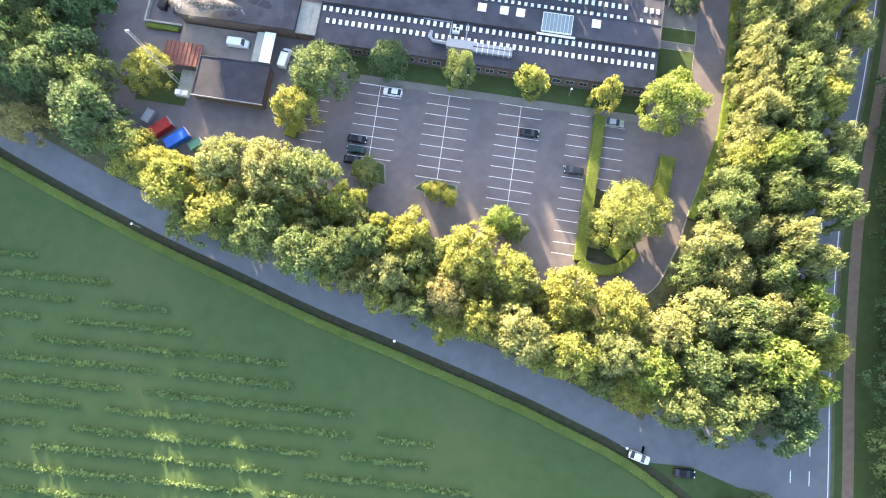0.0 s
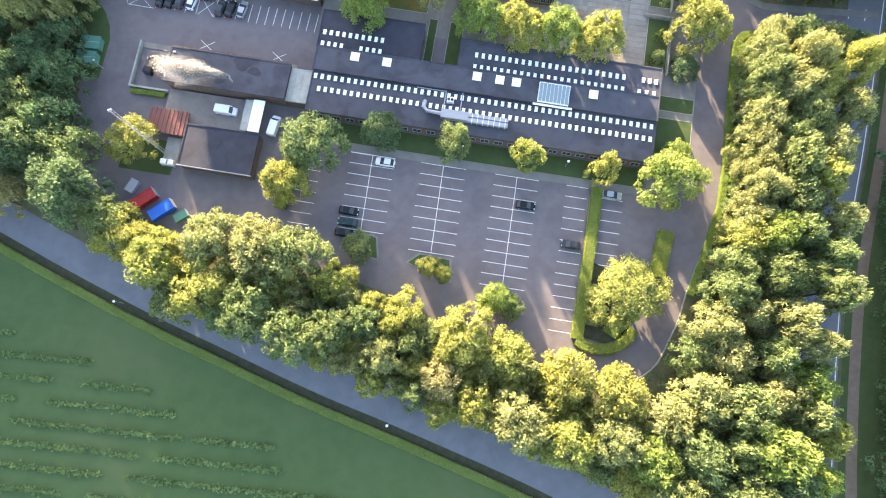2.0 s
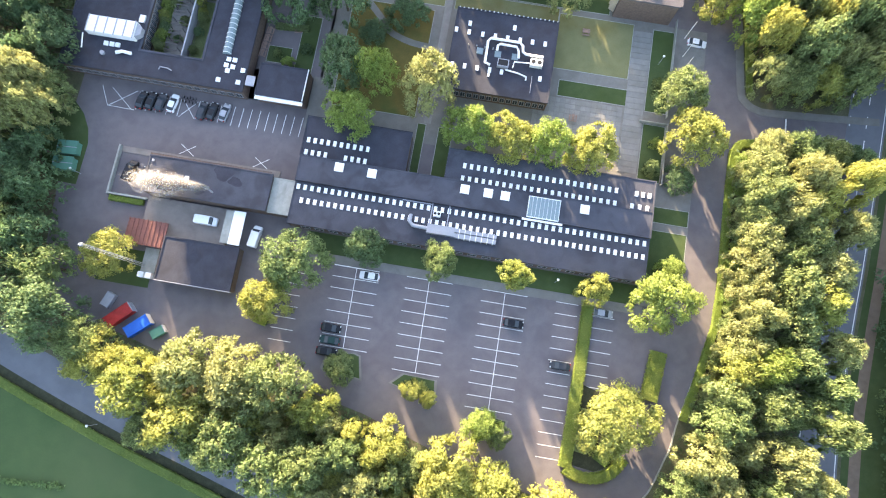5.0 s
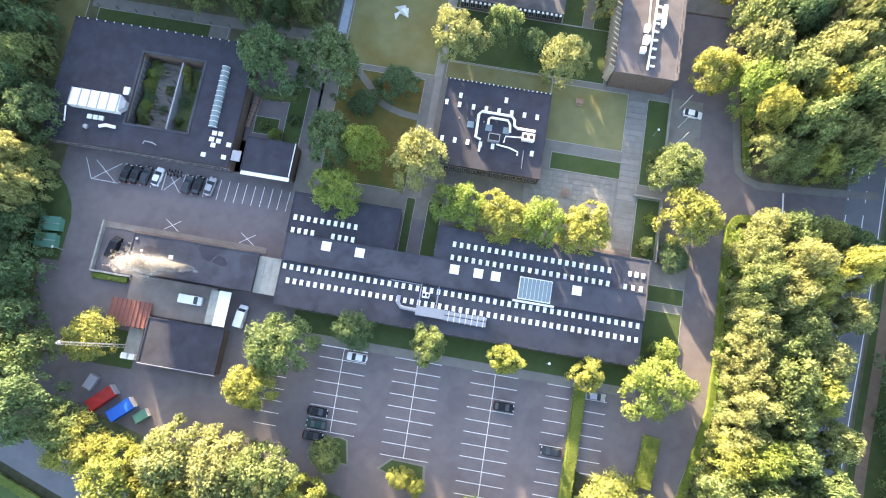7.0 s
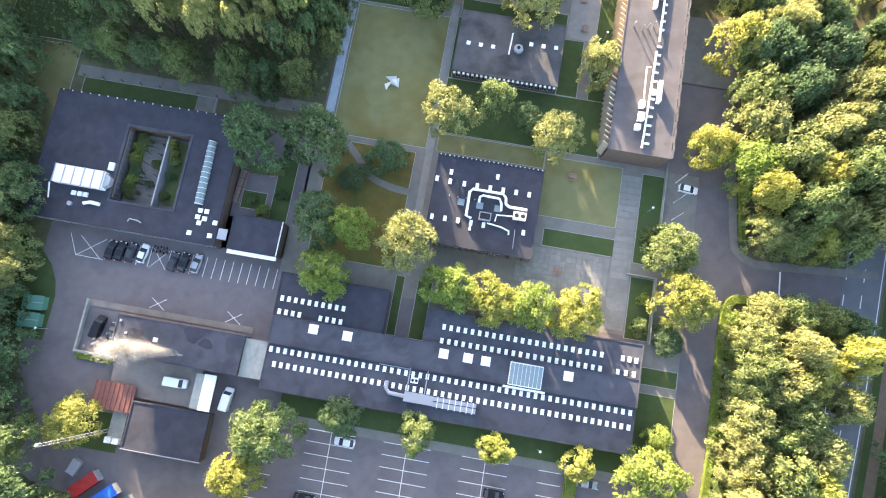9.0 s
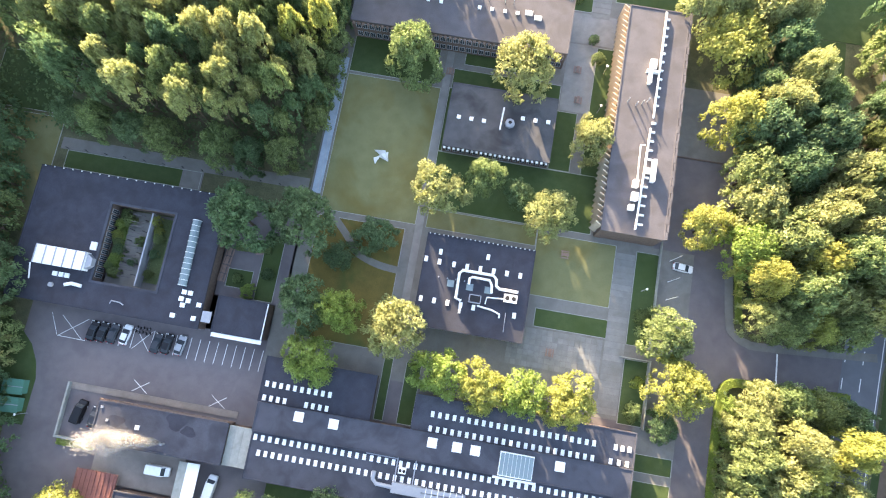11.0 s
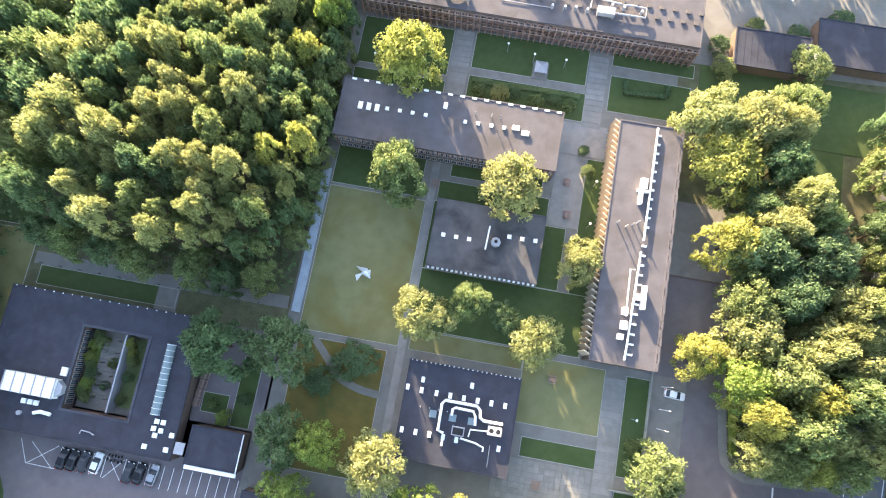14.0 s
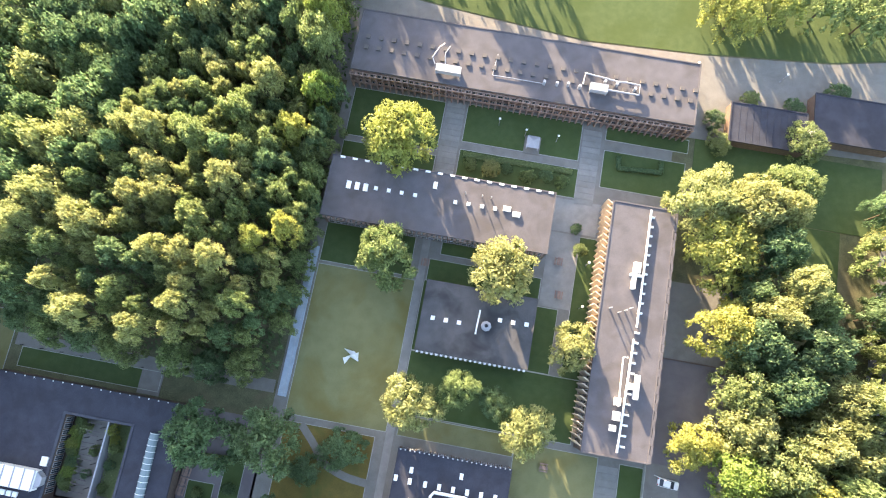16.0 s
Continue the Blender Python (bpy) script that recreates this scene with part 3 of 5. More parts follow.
for k in range(4):
    pipe(hall, [(-7.6 + k * 1.9, 112.6, 4.5), (-7.6 + k * 1.9, 112.6, 5.2)], 0.12, "grey", "vent_pipe")
for k in range(24):
    part("roof_stud", boxes((-11.2 + k, -10.95 + k, 121.75, 121.95, 4.64, 4.85)), M["white"], hall)
part("hatch", boxes((-2.2, -1.7, 105.6, 107.8, 4.5, 5.0)), M["white"], hall)

# middle pavilion
skylights(middle, [(-9.5, 149.8), (-6.6, 149.8), (-3.7, 149.8), (5.0, 151.9), (7.9, 151.9), (10.8, 152.0)], 0.9, 0.9, 0.4, 4.0)
pipe(middle, [(0.35, 153.2, 5.4), (0.15, 147.9, 5.2)], 0.18)
pipe(middle, [(0.25, 150.5, 4.0), (0.25, 150.5, 5.3)], 0.12, "grey", "post")
kiosk = part("octagonal_vent", tube(bmesh.new(), [(2.2, 150.1, 4.0), (2.2, 150.1, 4.7), (2.2, 150.1, 4.95)], [1.15, 1.1, 0.7], 8), M["grey"], middle, "grey octagonal roof vent")
part("cap", tube(bmesh.new(), [(2.2, 150.1, 4.95), (2.2, 150.1, 5.1)], 0.4, 8), M["black"], kiosk)
for k in range(23):
    part("bracket", boxes((-11.8 + k * 1.06, -11.3 + k * 1.06, 141.95, 142.39, 3.5, 3.9)), M["white"], middle)

# garden wing
skylights(wing, row(-35.6, 11.3, 181.2, 18), 1.1, 0.45, 0.3, 7.6, name="eave_light")
skylights(wing, [(-33.0, 175.1), (-31.1, 175.1), (-29.2, 175.1)], 1.0, 1.7, 0.6, 7.6, name="rooflight")
skylights(wing, [(-26.9, 175.3), (-24.0, 175.3), (-21.1, 175.3), (-18.1, 175.3), (-9.1, 175.3), (-6.2, 175.4), (-3.2, 175.4), (-0.3, 175.4)], 0.8, 0.8, 0.7, 7.6)
skylights(wing, [(2.3, 175.8), (4.5, 174.9)], 1.7, 1.1, 0.9, 7.6, M["white"], "air_unit")
skylights(wing, [(-14.1, 178.3)], 0.9, 1.5, 0.8, 7.6, M["white"], "hatch")
for x in (-7.2, -3.5, -1.5):
    pipe(wing, [(x, 177.5, 7.6), (x, 177.5, 9.4)], 0.11, "grey", "vent_pipe")
for k in range(44):
    part("bracket", boxes((-37.4 + k * 1.13, -36.9 + k * 1.13, 167.0, 167.4, 6.5, 7.1)), M["wood"], wing)

# long north building
window_row(north, "s", -38, 41, 202.72, 1.0, 2.9, 1.6, 1.2)
window_row(north, "s", -38, 41, 202.72, 4.2, 6.1, 1.6, 1.2)
for level, z in ((0, 3.35), (1, 6.6)):
    part("sun_shelf", boxes((-38.8, 41.2, 201.5, 201.64, z, z + 0.3), (-38.8, 41.2, 202.2, 202.4, z, z + 0.3)), M["wood"], north, "red-brown timber sun shelf")
first = part("fin", boxes((-0.16, 0.16, -0.95, -0.1, 0.0, 6.9)), M["wood"], north)
first.matrix_local = pose(-38.6, 202.6, 0)
for k in range(1, 54):
    again(first, pose(-38.6 + k * 1.5, 202.6, 0))
skylights(north, [p for p in row(-36.0, 40.3, 211.1, 26)], 0.95, 0.95, 0.7, 7.5, M["vent"], "roof_vent")
skylights(north, [p for p in row(-36.0, 39.3, 208.4, 26)], 0.95, 0.95, 0.7, 7.5, M["vent"], "roof_vent")
for x0, x1, y0, y1 in ((-19.0, -13.2, 204.6, 206.4), (16.2, 20.2, 206.2, 208.0)):
    plant = part("air_unit", boxes((x0, x1, y0, y1, 8.1, 9.5)), M["grey"], north, "grey rooftop ventilation plant on a frame")
    for x in (x0 + 0.1, x1 - 0.25):
        part("foot", boxes((x, x + 0.15, y0, y1, 7.5, 8.097)), M["grey"], plant)
pipe(north, [(-19.4, 206.5, 8.6), (-20.2, 208.0, 8.8), (-19.0, 210.6, 9.2), (-18.0, 211.6, 9.2)], 0.14, "grey", "duct")
pipe(north, [(-17.0, 206.4, 9.0), (-17.4, 209.0, 9.6), (-16.6, 210.8, 9.8)], 0.12, "grey", "duct")
pipe(north, [(14.6, 207.6, 8.6), (14.8, 210.4, 8.6), (22.6, 209.6, 8.6), (24.4, 209.8, 8.6)], 0.2, "grey", name="duct")
pipe(north, [(20.2, 207.2, 8.6), (27.4, 207.2, 8.6), (27.4, 209.6, 8.6), (24.0, 209.8, 8.6)], 0.2, "grey", name="duct")
for x, y in ((5.9, 206.6), (8.8, 206.8), (11.3, 207.1), (14.0, 207.0), (19.5, 209.2), (22.2, 209.0), (26.4, 208.6)):
    pipe(north, [(x, y, 7.5), (x, y, 9.0)], 0.36, "grey", "stack", 10)
pipe(north, [(-6.0, 206.6, 7.7), (5.6, 206.6, 7.7)], 0.08, "grey")
pipe(north, [(-6.0, 206.6, 7.7), (-5.6, 212.0, 7.7)], 0.08, "grey")

# east office
window_row(east, "w", 129, 182, 25.12, 0.9, 3.0, 1.7, 1.3)
window_row(east, "w", 129, 182, 25.12, 4.2, 6.4, 1.7, 1.3)
blade = part("sun_blade", boxes((-1.5, -0.05, -0.09, 0.09, 0.6, 7.6)), M["blade"], east, "pale slanted sun blade")
blade.matrix_local = pose(25.1, 129.3, 0, 0, 0, -32)
for k in range(1, 41):
    again(blade, pose(25.1, 129.3 + k * 1.3, 0, 0, 0, -32))
eaves = part("eave_panel", boxes((0, 0.5, -0.85, 0.85, 7.2, 7.95)), M["felt_brown"], east)
eaves.matrix_local = pose(38.8, 129.2, 0)
for k in range(1, 31):
    again(eaves, pose(38.8 + (0.12 if k % 2 else 0.0), 129.2 + k * 1.74, 0))
pipe(east, [(33.3, 181.0, 8.5), (33.1, 155.1, 8.5)], 0.24, name="duct")
pipe(east, [(32.8, 152.6, 8.5), (32.1, 129.4, 8.5)], 0.24, name="duct")
pipe(east, [(32.1, 148.6, 8.4), (31.1, 148.5, 8.4), (31.3, 138.4, 8.4)], 0.16)
for k in range(24):
    if k != 12:
        y = 130.5 + k * 2.12
        part("duct_foot", boxes((32.6 + k * 0.03, 33.6 + k * 0.03, y, y + 0.4, 7.8, 8.3)), M["white"], east)
for x0, x1, y0, y1, z in ((34.0, 34.8, 140.4, 145.4, 9.4), (32.6, 34.0, 142.2, 143.0, 9.0), (30.4, 31.5, 138.6, 140.2, 9.2), (30.4, 31.7, 135.6, 137.4, 9.2), (30.0, 31.2, 133.4, 134.6, 9.0), (30.9, 31.6, 163.0, 166.6, 9.2), (31.0, 32.4, 166.6, 168.9, 8.9), (30.4, 33.0, 165.8, 166.3, 8.9)):
    part("air_unit", boxes((x0, x1, y0, y1, 7.8, z)), M["white"], east, "white roof ventilation unit")
for x, y in ((27.1, 158.2), (29.0, 157.6), (30.3, 158.2), (31.4, 158.9)):
    pipe(east, [(x, y, 7.8), (x, y, 10.0)], 0.14, "grey", "vent_pipe")

# canteen round its court
tent = part("roof_hood", prism(rect(-94.6, -83.2, 100.5, 104.5), 4.5, 6.4), M["white"], canteen, "white sheet-metal roof hood in five bays")
for k in range(6):
    part("seam", boxes((-94.55 + k * 2.2, -94.35 + k * 2.2, 100.4, 104.6, 6.4, 6.55)), M["grey"], tent)
part("hood_end", prism([(-83.197, 100.9), (-81.9, 101.8), (-81.9, 103.4), (-83.197, 104.3)], 4.5, 6.1), M["grey"], canteen)
skylights(canteen, [(-89.9, 98.9), (-88.5, 98.9), (-87.2, 98.9)], 1.0, 1.0, 0.8, 4.5, M["white"], "fan_unit")
skylights(canteen, [(-62.5, 94.5), (-57.9, 94.6), (-61.2, 99.8), (-59.8, 99.8), (-61.5, 98.3), (-59.9, 98.1), (-60.9, 97.0), (-57.4, 97.6)], 1.0, 1.0, 0.6, 4.5)
skylights(canteen, [(-83.2, 106.2)], 1.3, 1.8, 0.9, 4.5, M["white"], "hatch")
pipe(canteen, [(-87.0, 96.9, 5.0), (-85.6, 97.4, 5.0), (-83.4, 97.2, 5.0)], 0.4, name="duct")
pipe(canteen, [(-90.1, 96.4, 4.5), (-90.1, 96.4, 5.1)], 0.5, "grey", "stack", 12)
pipe(canteen, [(-76.4, 94.6, 4.8), (-76.2, 95.3, 4.8), (-74.4, 95.2, 4.8), (-73.4, 94.8, 4.8)], 0.13, "grey")
pipe(canteen, [(-95.6, 100.3, 5.2), (-95.2, 96.9, 4.8)], 0.16)
vault = part("glass_vault", tube(bmesh.new(), [(-62.0, 101.0, 4.6), (-62.2, 115.8, 4.6)], 0.95, 12), M["skyglass"], canteen, "long barrel-shaped glass rooflight")
for k in range(13):
    part("rib", tube(bmesh.new(), [(-62.0 - k * 0.0165, 101.1 + k * 1.21, 4.6), (-62.0 - k * 0.0165, 101.2 + k * 1.21, 4.6)], 1.0, 12), M["white"], vault)
for k in range(20):
    part("roof_stud", boxes((-99.0 + k * 2.1, -98.8 + k * 2.1, 122.1, 122.35, 4.64, 4.8)), M["white"], canteen)
strip = part("glass_awning", boxes((-53.6, -42.6, 91.6, 92.9, 3.9, 4.2)), M["white"], canteen, "white glazed awning along the annexe")
for k in range(6):
    part("pane", boxes((-53.4 + k * 1.8, -51.75 + k * 1.8, 91.65, 92.4, 4.2, 4.23)), M["dome"], strip)
part("roof_rail", boxes((-42.75, -42.55, 92.6, 100.4, 4.44, 4.75)), M["white"], canteen)
skylights(canteen, [(-55.2, 95.4)], 2.0, 2.4, 0.7, 4.5, M["grey"], "air_unit")
window_row(canteen, "s", -99, -57, 92.62, 0.9, 2.8, 2.0, 1.5)
window_row(canteen, "e", 99.5, 115.5, -81.9, 0.8, 3.6, 1.3, 1.0)
window_row(canteen, "w", 99.5, 115.5, -67.3, 0.8, 3.6, 1.3, 1.0)

# boiler house, its yard and the connecting roof
skylights(boiler, [(-63.9, 70.6)], 0.9, 0.9, 0.6, 4.5)
skylights(boiler, [(-72.2, 73.4), (-70.5, 71.0)], 0.5, 0.5, 0.5, 4.5, M["grey"], "vent_cap")
pipe(boiler, [(-57.6, 68.4, 4.5), (-57.6, 68.4, 6.2)], 0.22, "grey", "flue")
for x in (-43.9, -42.3):
    part("roof_seam", boxes((x, x + 0.1, 66.3, 74.2, 3.5, 3.56)), M["concrete"], boiler)
part("canopy", boxes((-52.2, -49.6, 57.8, 65.4, 3.2, 3.45)), M["white"], boiler, "bright white sheet canopy over the passage")
part("canopy_side", boxes((-54.1, -52.203, 57.9, 65.3, 2.9, 3.1)), M["concrete"], boiler)
for k in range(26):
    part("coping", boxes((-73.2 + k * 1.06, -72.2 + k * 1.06, 74.703, 75.1, 4.2, 4.6)), M["brick"], boiler)
part("ledge", boxes((-82.4, -45.2, 75.3, 76.7, -0.1, 0.25)), M["deck"], boiler)
part("yard_wall", boxes((-82.7, -82.3, 65.0, 76.7, -0.1, 1.2), (-82.297, -73.3, 65.0, 65.4, -0.1, 1.2)), M["concrete"], boiler)
part("deck", boxes((-73.0, -53.6, 57.7, 65.9, -0.1, 0.9)), M["deck"], boiler, "raised concrete delivery deck")
porch = part("red_canopy", boxes((-75.2, -66.3, 54.6, 60.2, 2.3, 2.5)), M["rusty"], shed, "rust-red corrugated lean-to roof")
for k in range(9):
    part("roof_rib", boxes((-75.1 + k * 1.0, -74.85 + k * 1.0, 54.5, 60.3, 2.5, 2.62)), M["rusty"], porch)
part("ramp", boxes((-70.8, -67.6, 47.6, 54.4, -0.1, 0.6)), M["concrete"], shed)
part("roof_trim", boxes((-66.1, -49.1, 47.45, 47.6, 3.0, 3.55)), M["grey"], shed)
for x0, y0 in ((-70.7, 47.7), (-69.0, 47.7)):
    part("white_box", boxes((x0, x0 + 1.3, y0, y0 + 1.2, 0.6, 1.7)), M["white"], shed)
for k in range(11):
    part("roof_seam", boxes((50.8 + k * 1.6, 50.9 + k * 1.6, 202.6, 212.1, 3.5, 3.56)), M["felt_dark"], cottage)
part("chimney", boxes((68.3, 69.3, 206.4, 208.0, -0.1, 4.6)), M["white"], cottage)

# ---- trees ----
LUMP = [(0, 0, 1), (1, 0, 0), (0, 1, 0), (-1, 0, 0), (0, -1, 0), (0, 0, -1)]
LUMP_FACES = [i for k in range(4) for i in (0, 1 + k, 1 + (k + 1) % 4, 5, 1 + (k + 1) % 4, 1 + k)]


def unit_crown(seed, leaves, lobes, flat, near=0.5, fine=1.0, lump=1.0):
    """Leaves of a crown of radius 1 and height 1 above its lowest twig: rounded clumps on an uneven dome, dark gaps between them, small leaves all over."""
    rng = np.random.default_rng(seed)
    u = np.arange(lobes) * 2.39996 + rng.normal(0, 0.4, lobes)
    wave = 1 + 0.13 * np.sin(2 * u + rng.uniform(0, 6)) + 0.10 * np.sin(3 * u + rng.uniform(0, 6))
    far = np.sqrt((np.arange(lobes) + 0.5) / lobes)
    h = 0.34 + 0.6 * np.sqrt(np.clip(1 - far ** flat, 0, 1)) * rng.uniform(0.62, 1.0, lobes)
    skirt = rng.random(lobes) < near
    low = skirt & (far > 0.75)
    h[low] = rng.uniform(0.05, 0.42, low.sum())
    reach = far * 0.84 * rng.uniform(0.86, 1.06, lobes) * wave
    centre = np.stack([reach * np.cos(u), reach * np.sin(u), h], 1)
    size = rng.uniform(0.08, 0.20, lobes) * lump
    centre = np.concatenate([centre, [[0.0, 0.0, 0.46], [0.12, -0.1, 0.34]]])
    size = np.concatenate([size, [0.46, 0.5]])
    # the dense inside of each clump
    inner = []
    for c, r in zip(centre, size):
        bumpy = np.array(LUMP) * rng.uniform(0.6, 0.95, (6, 1)) * r * 0.85
        inner.append(bumpy[LUMP_FACES] * [1, 1, 0.85] + c)
    weight = size[:-2] ** 1.8
    pick = rng.choice(lobes, leaves, p=weight / weight.sum())
    d = rng.normal(size=(leaves, 3))
    d /= np.linalg.norm(d, axis=1)[:, None]
    out = centre[pick] - [0, 0, 0.2]
    out /= np.linalg.norm(out, axis=1)[:, None] + 1e-6
    into = (d * out).sum(1) < -0.15
    d[into] -= 2 * (d[into] * out[into]).sum(1)[:, None] * out[into]
    p = centre[pick] + d * (size[pick] * rng.uniform(0.7, 1.3, leaves))[:, None] * [1, 1, 0.88]
    nor = d * 0.55 + np.array([0, 0, 0.4]) + rng.normal(size=(leaves, 3)) * 0.5
    nor /= np.linalg.norm(nor, axis=1)[:, None]
    a = d * 0.5 + out * 0.4 + rng.normal(size=(leaves, 3)) * 0.6
    a -= nor * (a * nor).sum(1)[:, None]
    a /= np.linalg.norm(a, axis=1)[:, None]
    b = np.cross(nor, a)
    s = rng.uniform(0.018, 0.040, leaves)[:, None] * fine
    leaf = np.stack([p - a * s - b * s * 0.75, p - a * s * 0.7 + b * s * 0.75 + nor * s * 0.2, p + a * s * 1.5], 1).reshape(-1, 3)
    return np.concatenate([leaf] + inner)


def leaf_mesh(name, verts, material, k=4):
    """One mesh of many loose leaves, each with k corners."""
    mesh = bpy.data.meshes.new(name)
    count = len(verts) // k
    mesh.vertices.add(len(verts))
    mesh.vertices.foreach_set("co", verts.astype(np.float32).ravel())
    mesh.loops.add(len(verts))
    mesh.loops.foreach_set("vertex_index", np.arange(len(verts), dtype=np.int32))
    mesh.polygons.add(count)
    mesh.polygons.foreach_set("loop_start", np.arange(0, len(verts), k, dtype=np.int32))
    mesh.update(calc_edges=True)
    mesh.materials.append(material)
    return mesh


SHAPES = [unit_crown(11 + k, 4600, lobes, flat, near, 1.0, lump) for k, (lobes, flat, near, lump) in enumerate(((95, 2.0, 0.5, 1.0), (75, 2.8, 0.45, 1.1), (120, 1.6, 0.5, 0.9), (90, 2.2, 0.4, 1.05), (62, 2.4, 0.5, 1.2)))]
ROUND = [unit_crown(41 + k, 7000, 130, 2.6, 0.66, 0.8) for k in range(2)]
SLIM = [unit_crown(71 + k, 2300, 42, 2.2, 0.5, 1.45, 1.3) for k in range(4)]
SLIM_CROWNS = {key: [leaf_mesh("crown", v, LEAF[key], 3) for v in SLIM] for key in "dgbypo"}
ROUND_CROWNS = {key: [leaf_mesh("crown", v, LEAF[key], 3) for v in ROUND] for key in "dgbypo"}
CROWNS = {key: [leaf_mesh("crown", v, LEAF[key], 3) for v in SHAPES] for key in "dgbypo"}


def trunk_mesh():
    bm = tube(bmesh.new(), [(0, 0, -0.02), (0.01, 0, 0.2), (0.0, 0.01, 0.45), (0.01, 0, 0.8)], [0.03, 0.024, 0.018, 0.006], 7)
    for k in range(6):
        a, z = k * 2.4, 0.28 + 0.07 * k
        tube(bm, [(0, 0, z), (0.22 * math.cos(a), 0.22 * math.sin(a), z + 0.12), (0.42 * math.cos(a), 0.42 * math.sin(a), z + 0.2)], [0.013, 0.009, 0.003], 5)
    mesh = bpy.data.meshes.new("trunk")
    bm.to_mesh(mesh)
    bm.free()
    mesh.materials.append(M["bark"])
    return mesh


TRUNK = trunk_mesh()
WORDS = {"d": "dark green", "g": "green", "b": "bright green", "y": "yellowing", "p": "pale autumn-tinted", "o": "orange autumn"}
dice = random.Random(7)


def tree(x, y, r, h, key, group=""):
    small = h < 5.5
    ob = base("shrub" if small else "tree", WORDS[key] + (" leafy shrub standing in the garden" if small else " broadleaf tree with a full uneven crown"), "shrub" if small else "tree", x, y, 0, dice.uniform(0, 360), group)
    t = bpy.data.objects.new("trunk", TRUNK)
    c = bpy.data.objects.new("crown", dice.choice((ROUND_CROWNS if group == "trees of the car park" and r > 2.9 else SLIM_CROWNS if r < 3.9 and h > 7 else CROWNS)[key]))
    for o in (t, c):
        scene.collection.objects.link(o)
        o.parent = ob
    low = 0.05 * h if small else max(0.14 * h, h - 3.6 * r)
    t.matrix_local = Matrix.Diagonal((r * 1.5, r * 1.5, h * 0.95, 1))
    c.matrix_local = Matrix.Translation((0, 0, low)) @ Matrix.Diagonal((r * dice.uniform(1.02, 1.16), r * dice.uniform(1.02, 1.16), (h - low) * 0.96, 1))


SOUTH_BELT_WEST = [
    (-99.9, 33.4, 4.8, 13, "o"),
    (-97.3, 44.5, 6.3, 17.0, "d"),
    (-105.5, 45.5, 6.4, 19.0, "d"),
    (-83.8, 36.9, 7.4, 18.2, "d"),
    (-75.9, 32.6, 5.0, 13, "g"),
    (-72.3, 29.5, 5.6, 11.7, "y"),
    (-62.9, 25.4, 6.7, 14.3, "y"),
    (-52.5, 30.5, 7.3, 15.6, "p"),
    (-52.0, 21.4, 7.0, 14.3, "y"),
    (-42.7, 30.8, 7.3, 15.6, "p"),
    (-34.1, 30.9, 7.0, 15.6, "g"),
    (-41.3, 18.6, 7.1, 15.6, "g"),
    (-32.0, 14.6, 6.8, 15.6, "g"),
    (-25.7, 26.7, 4.9, 12.6, "y"),
    (-24.5, 16.4, 5.9, 15.6, "g"),
    (-18.1, 19.6, 4.5, 13, "g"),
    (-10.2, 22.6, 4.8, 11.7, "y"),
    (-12.9, 13.9, 5.7, 13, "p"),
    (-58.1, 17.7, 4.9, 11.7, "g"),
]
SOUTH_BELT_EAST = [
    (-0.4, 10.7, 5.3, 13, "o"),
    (2.9, 19.7, 7.1, 14.3, "y"),
    (11.7, 17.1, 6.1, 13, "y"),
    (7.2, 7.4, 5.2, 13, "y"),
    (16.2, 5.3, 6.3, 15.6, "p"),
    (24.9, 14.9, 6.0, 14.3, "y"),
    (34.4, 13.1, 6.9, 14.3, "y"),
    (26.8, 3.0, 6.8, 15.6, "y"),
    (35.7, 4.4, 6.6, 15.6, "p"),
    (43.4, 1.7, 5.8, 15.6, "b"),
    (45.1, 10.0, 5.9, 14.3, "p"),
    (52.3, 15.2, 5.9, 15.6, "p"),
    (52.4, 4.3, 6.1, 16.9, "g"),
    (49.0, -4.0, 5.3, 15.6, "g"),
    (57.5, -4.2, 6.4, 16.9, "g"),
]
CORNER = [
    (65.4, 7.6, 7.2, 18.9, "b"),
    (61.4, -0.9, 5.5, 16.2, "g"),
    (76.6, 11.6, 5.1, 14.9, "y"),
    (72.7, 21.3, 5.5, 16.2, "b"),
    (69.6, 0.5, 5.5, 17.6, "d"),
    (66.1, 18.5, 5.5, 16.2, "p"),
    (56.0, 24.5, 6.0, 16.2, "p"),
    (59.7, 14.5, 5.8, 17.6, "g"),
    (70.4, -4.8, 4.9, 16.2, "d"),
    (74.8, 3.5, 4.7, 14.9, "b"),
    (50.1, 23.9, 4.7, 12.2, "g"),
    (59.7, 6.6, 4.5, 16.2, "g"),
]
GARDEN = [
    (-36.4, 56.5, 6.9, 11.5, "g"),
    (-40.6, 46.9, 5.1, 11.5, "y"),
    (-21.7, 61.9, 4.4, 11.5, "d"),
    (-5.6, 61.5, 4.0, 11.5, "g"),
    (10.7, 61.3, 3.5, 11.5, "y"),
    (28.0, 61.0, 3.5, 11.5, "y"),
    (42.1, 60.8, 7.0, 11.5, "b"),
    (44.5, 68.5, 3.1, 6, "b"),
    (-76.6, 51.2, 5.8, 9.2, "y"),
    (-3.9, 92.2, 5.9, 12.6, "b"),
    (5.0, 91.3, 5.4, 12.6, "y"),
    (14.0, 91.4, 5.3, 12.6, "b"),
    (23.5, 91.6, 5.9, 12.6, "y"),
    (-31.1, 90.6, 5.5, 13.4, "b"),
    (-34.6, 101.8, 6.0, 13.8, "d"),
    (-26.9, 101.5, 4.8, 14.8, "b"),
    (-14.6, 100.0, 6.5, 16.2, "p"),
]
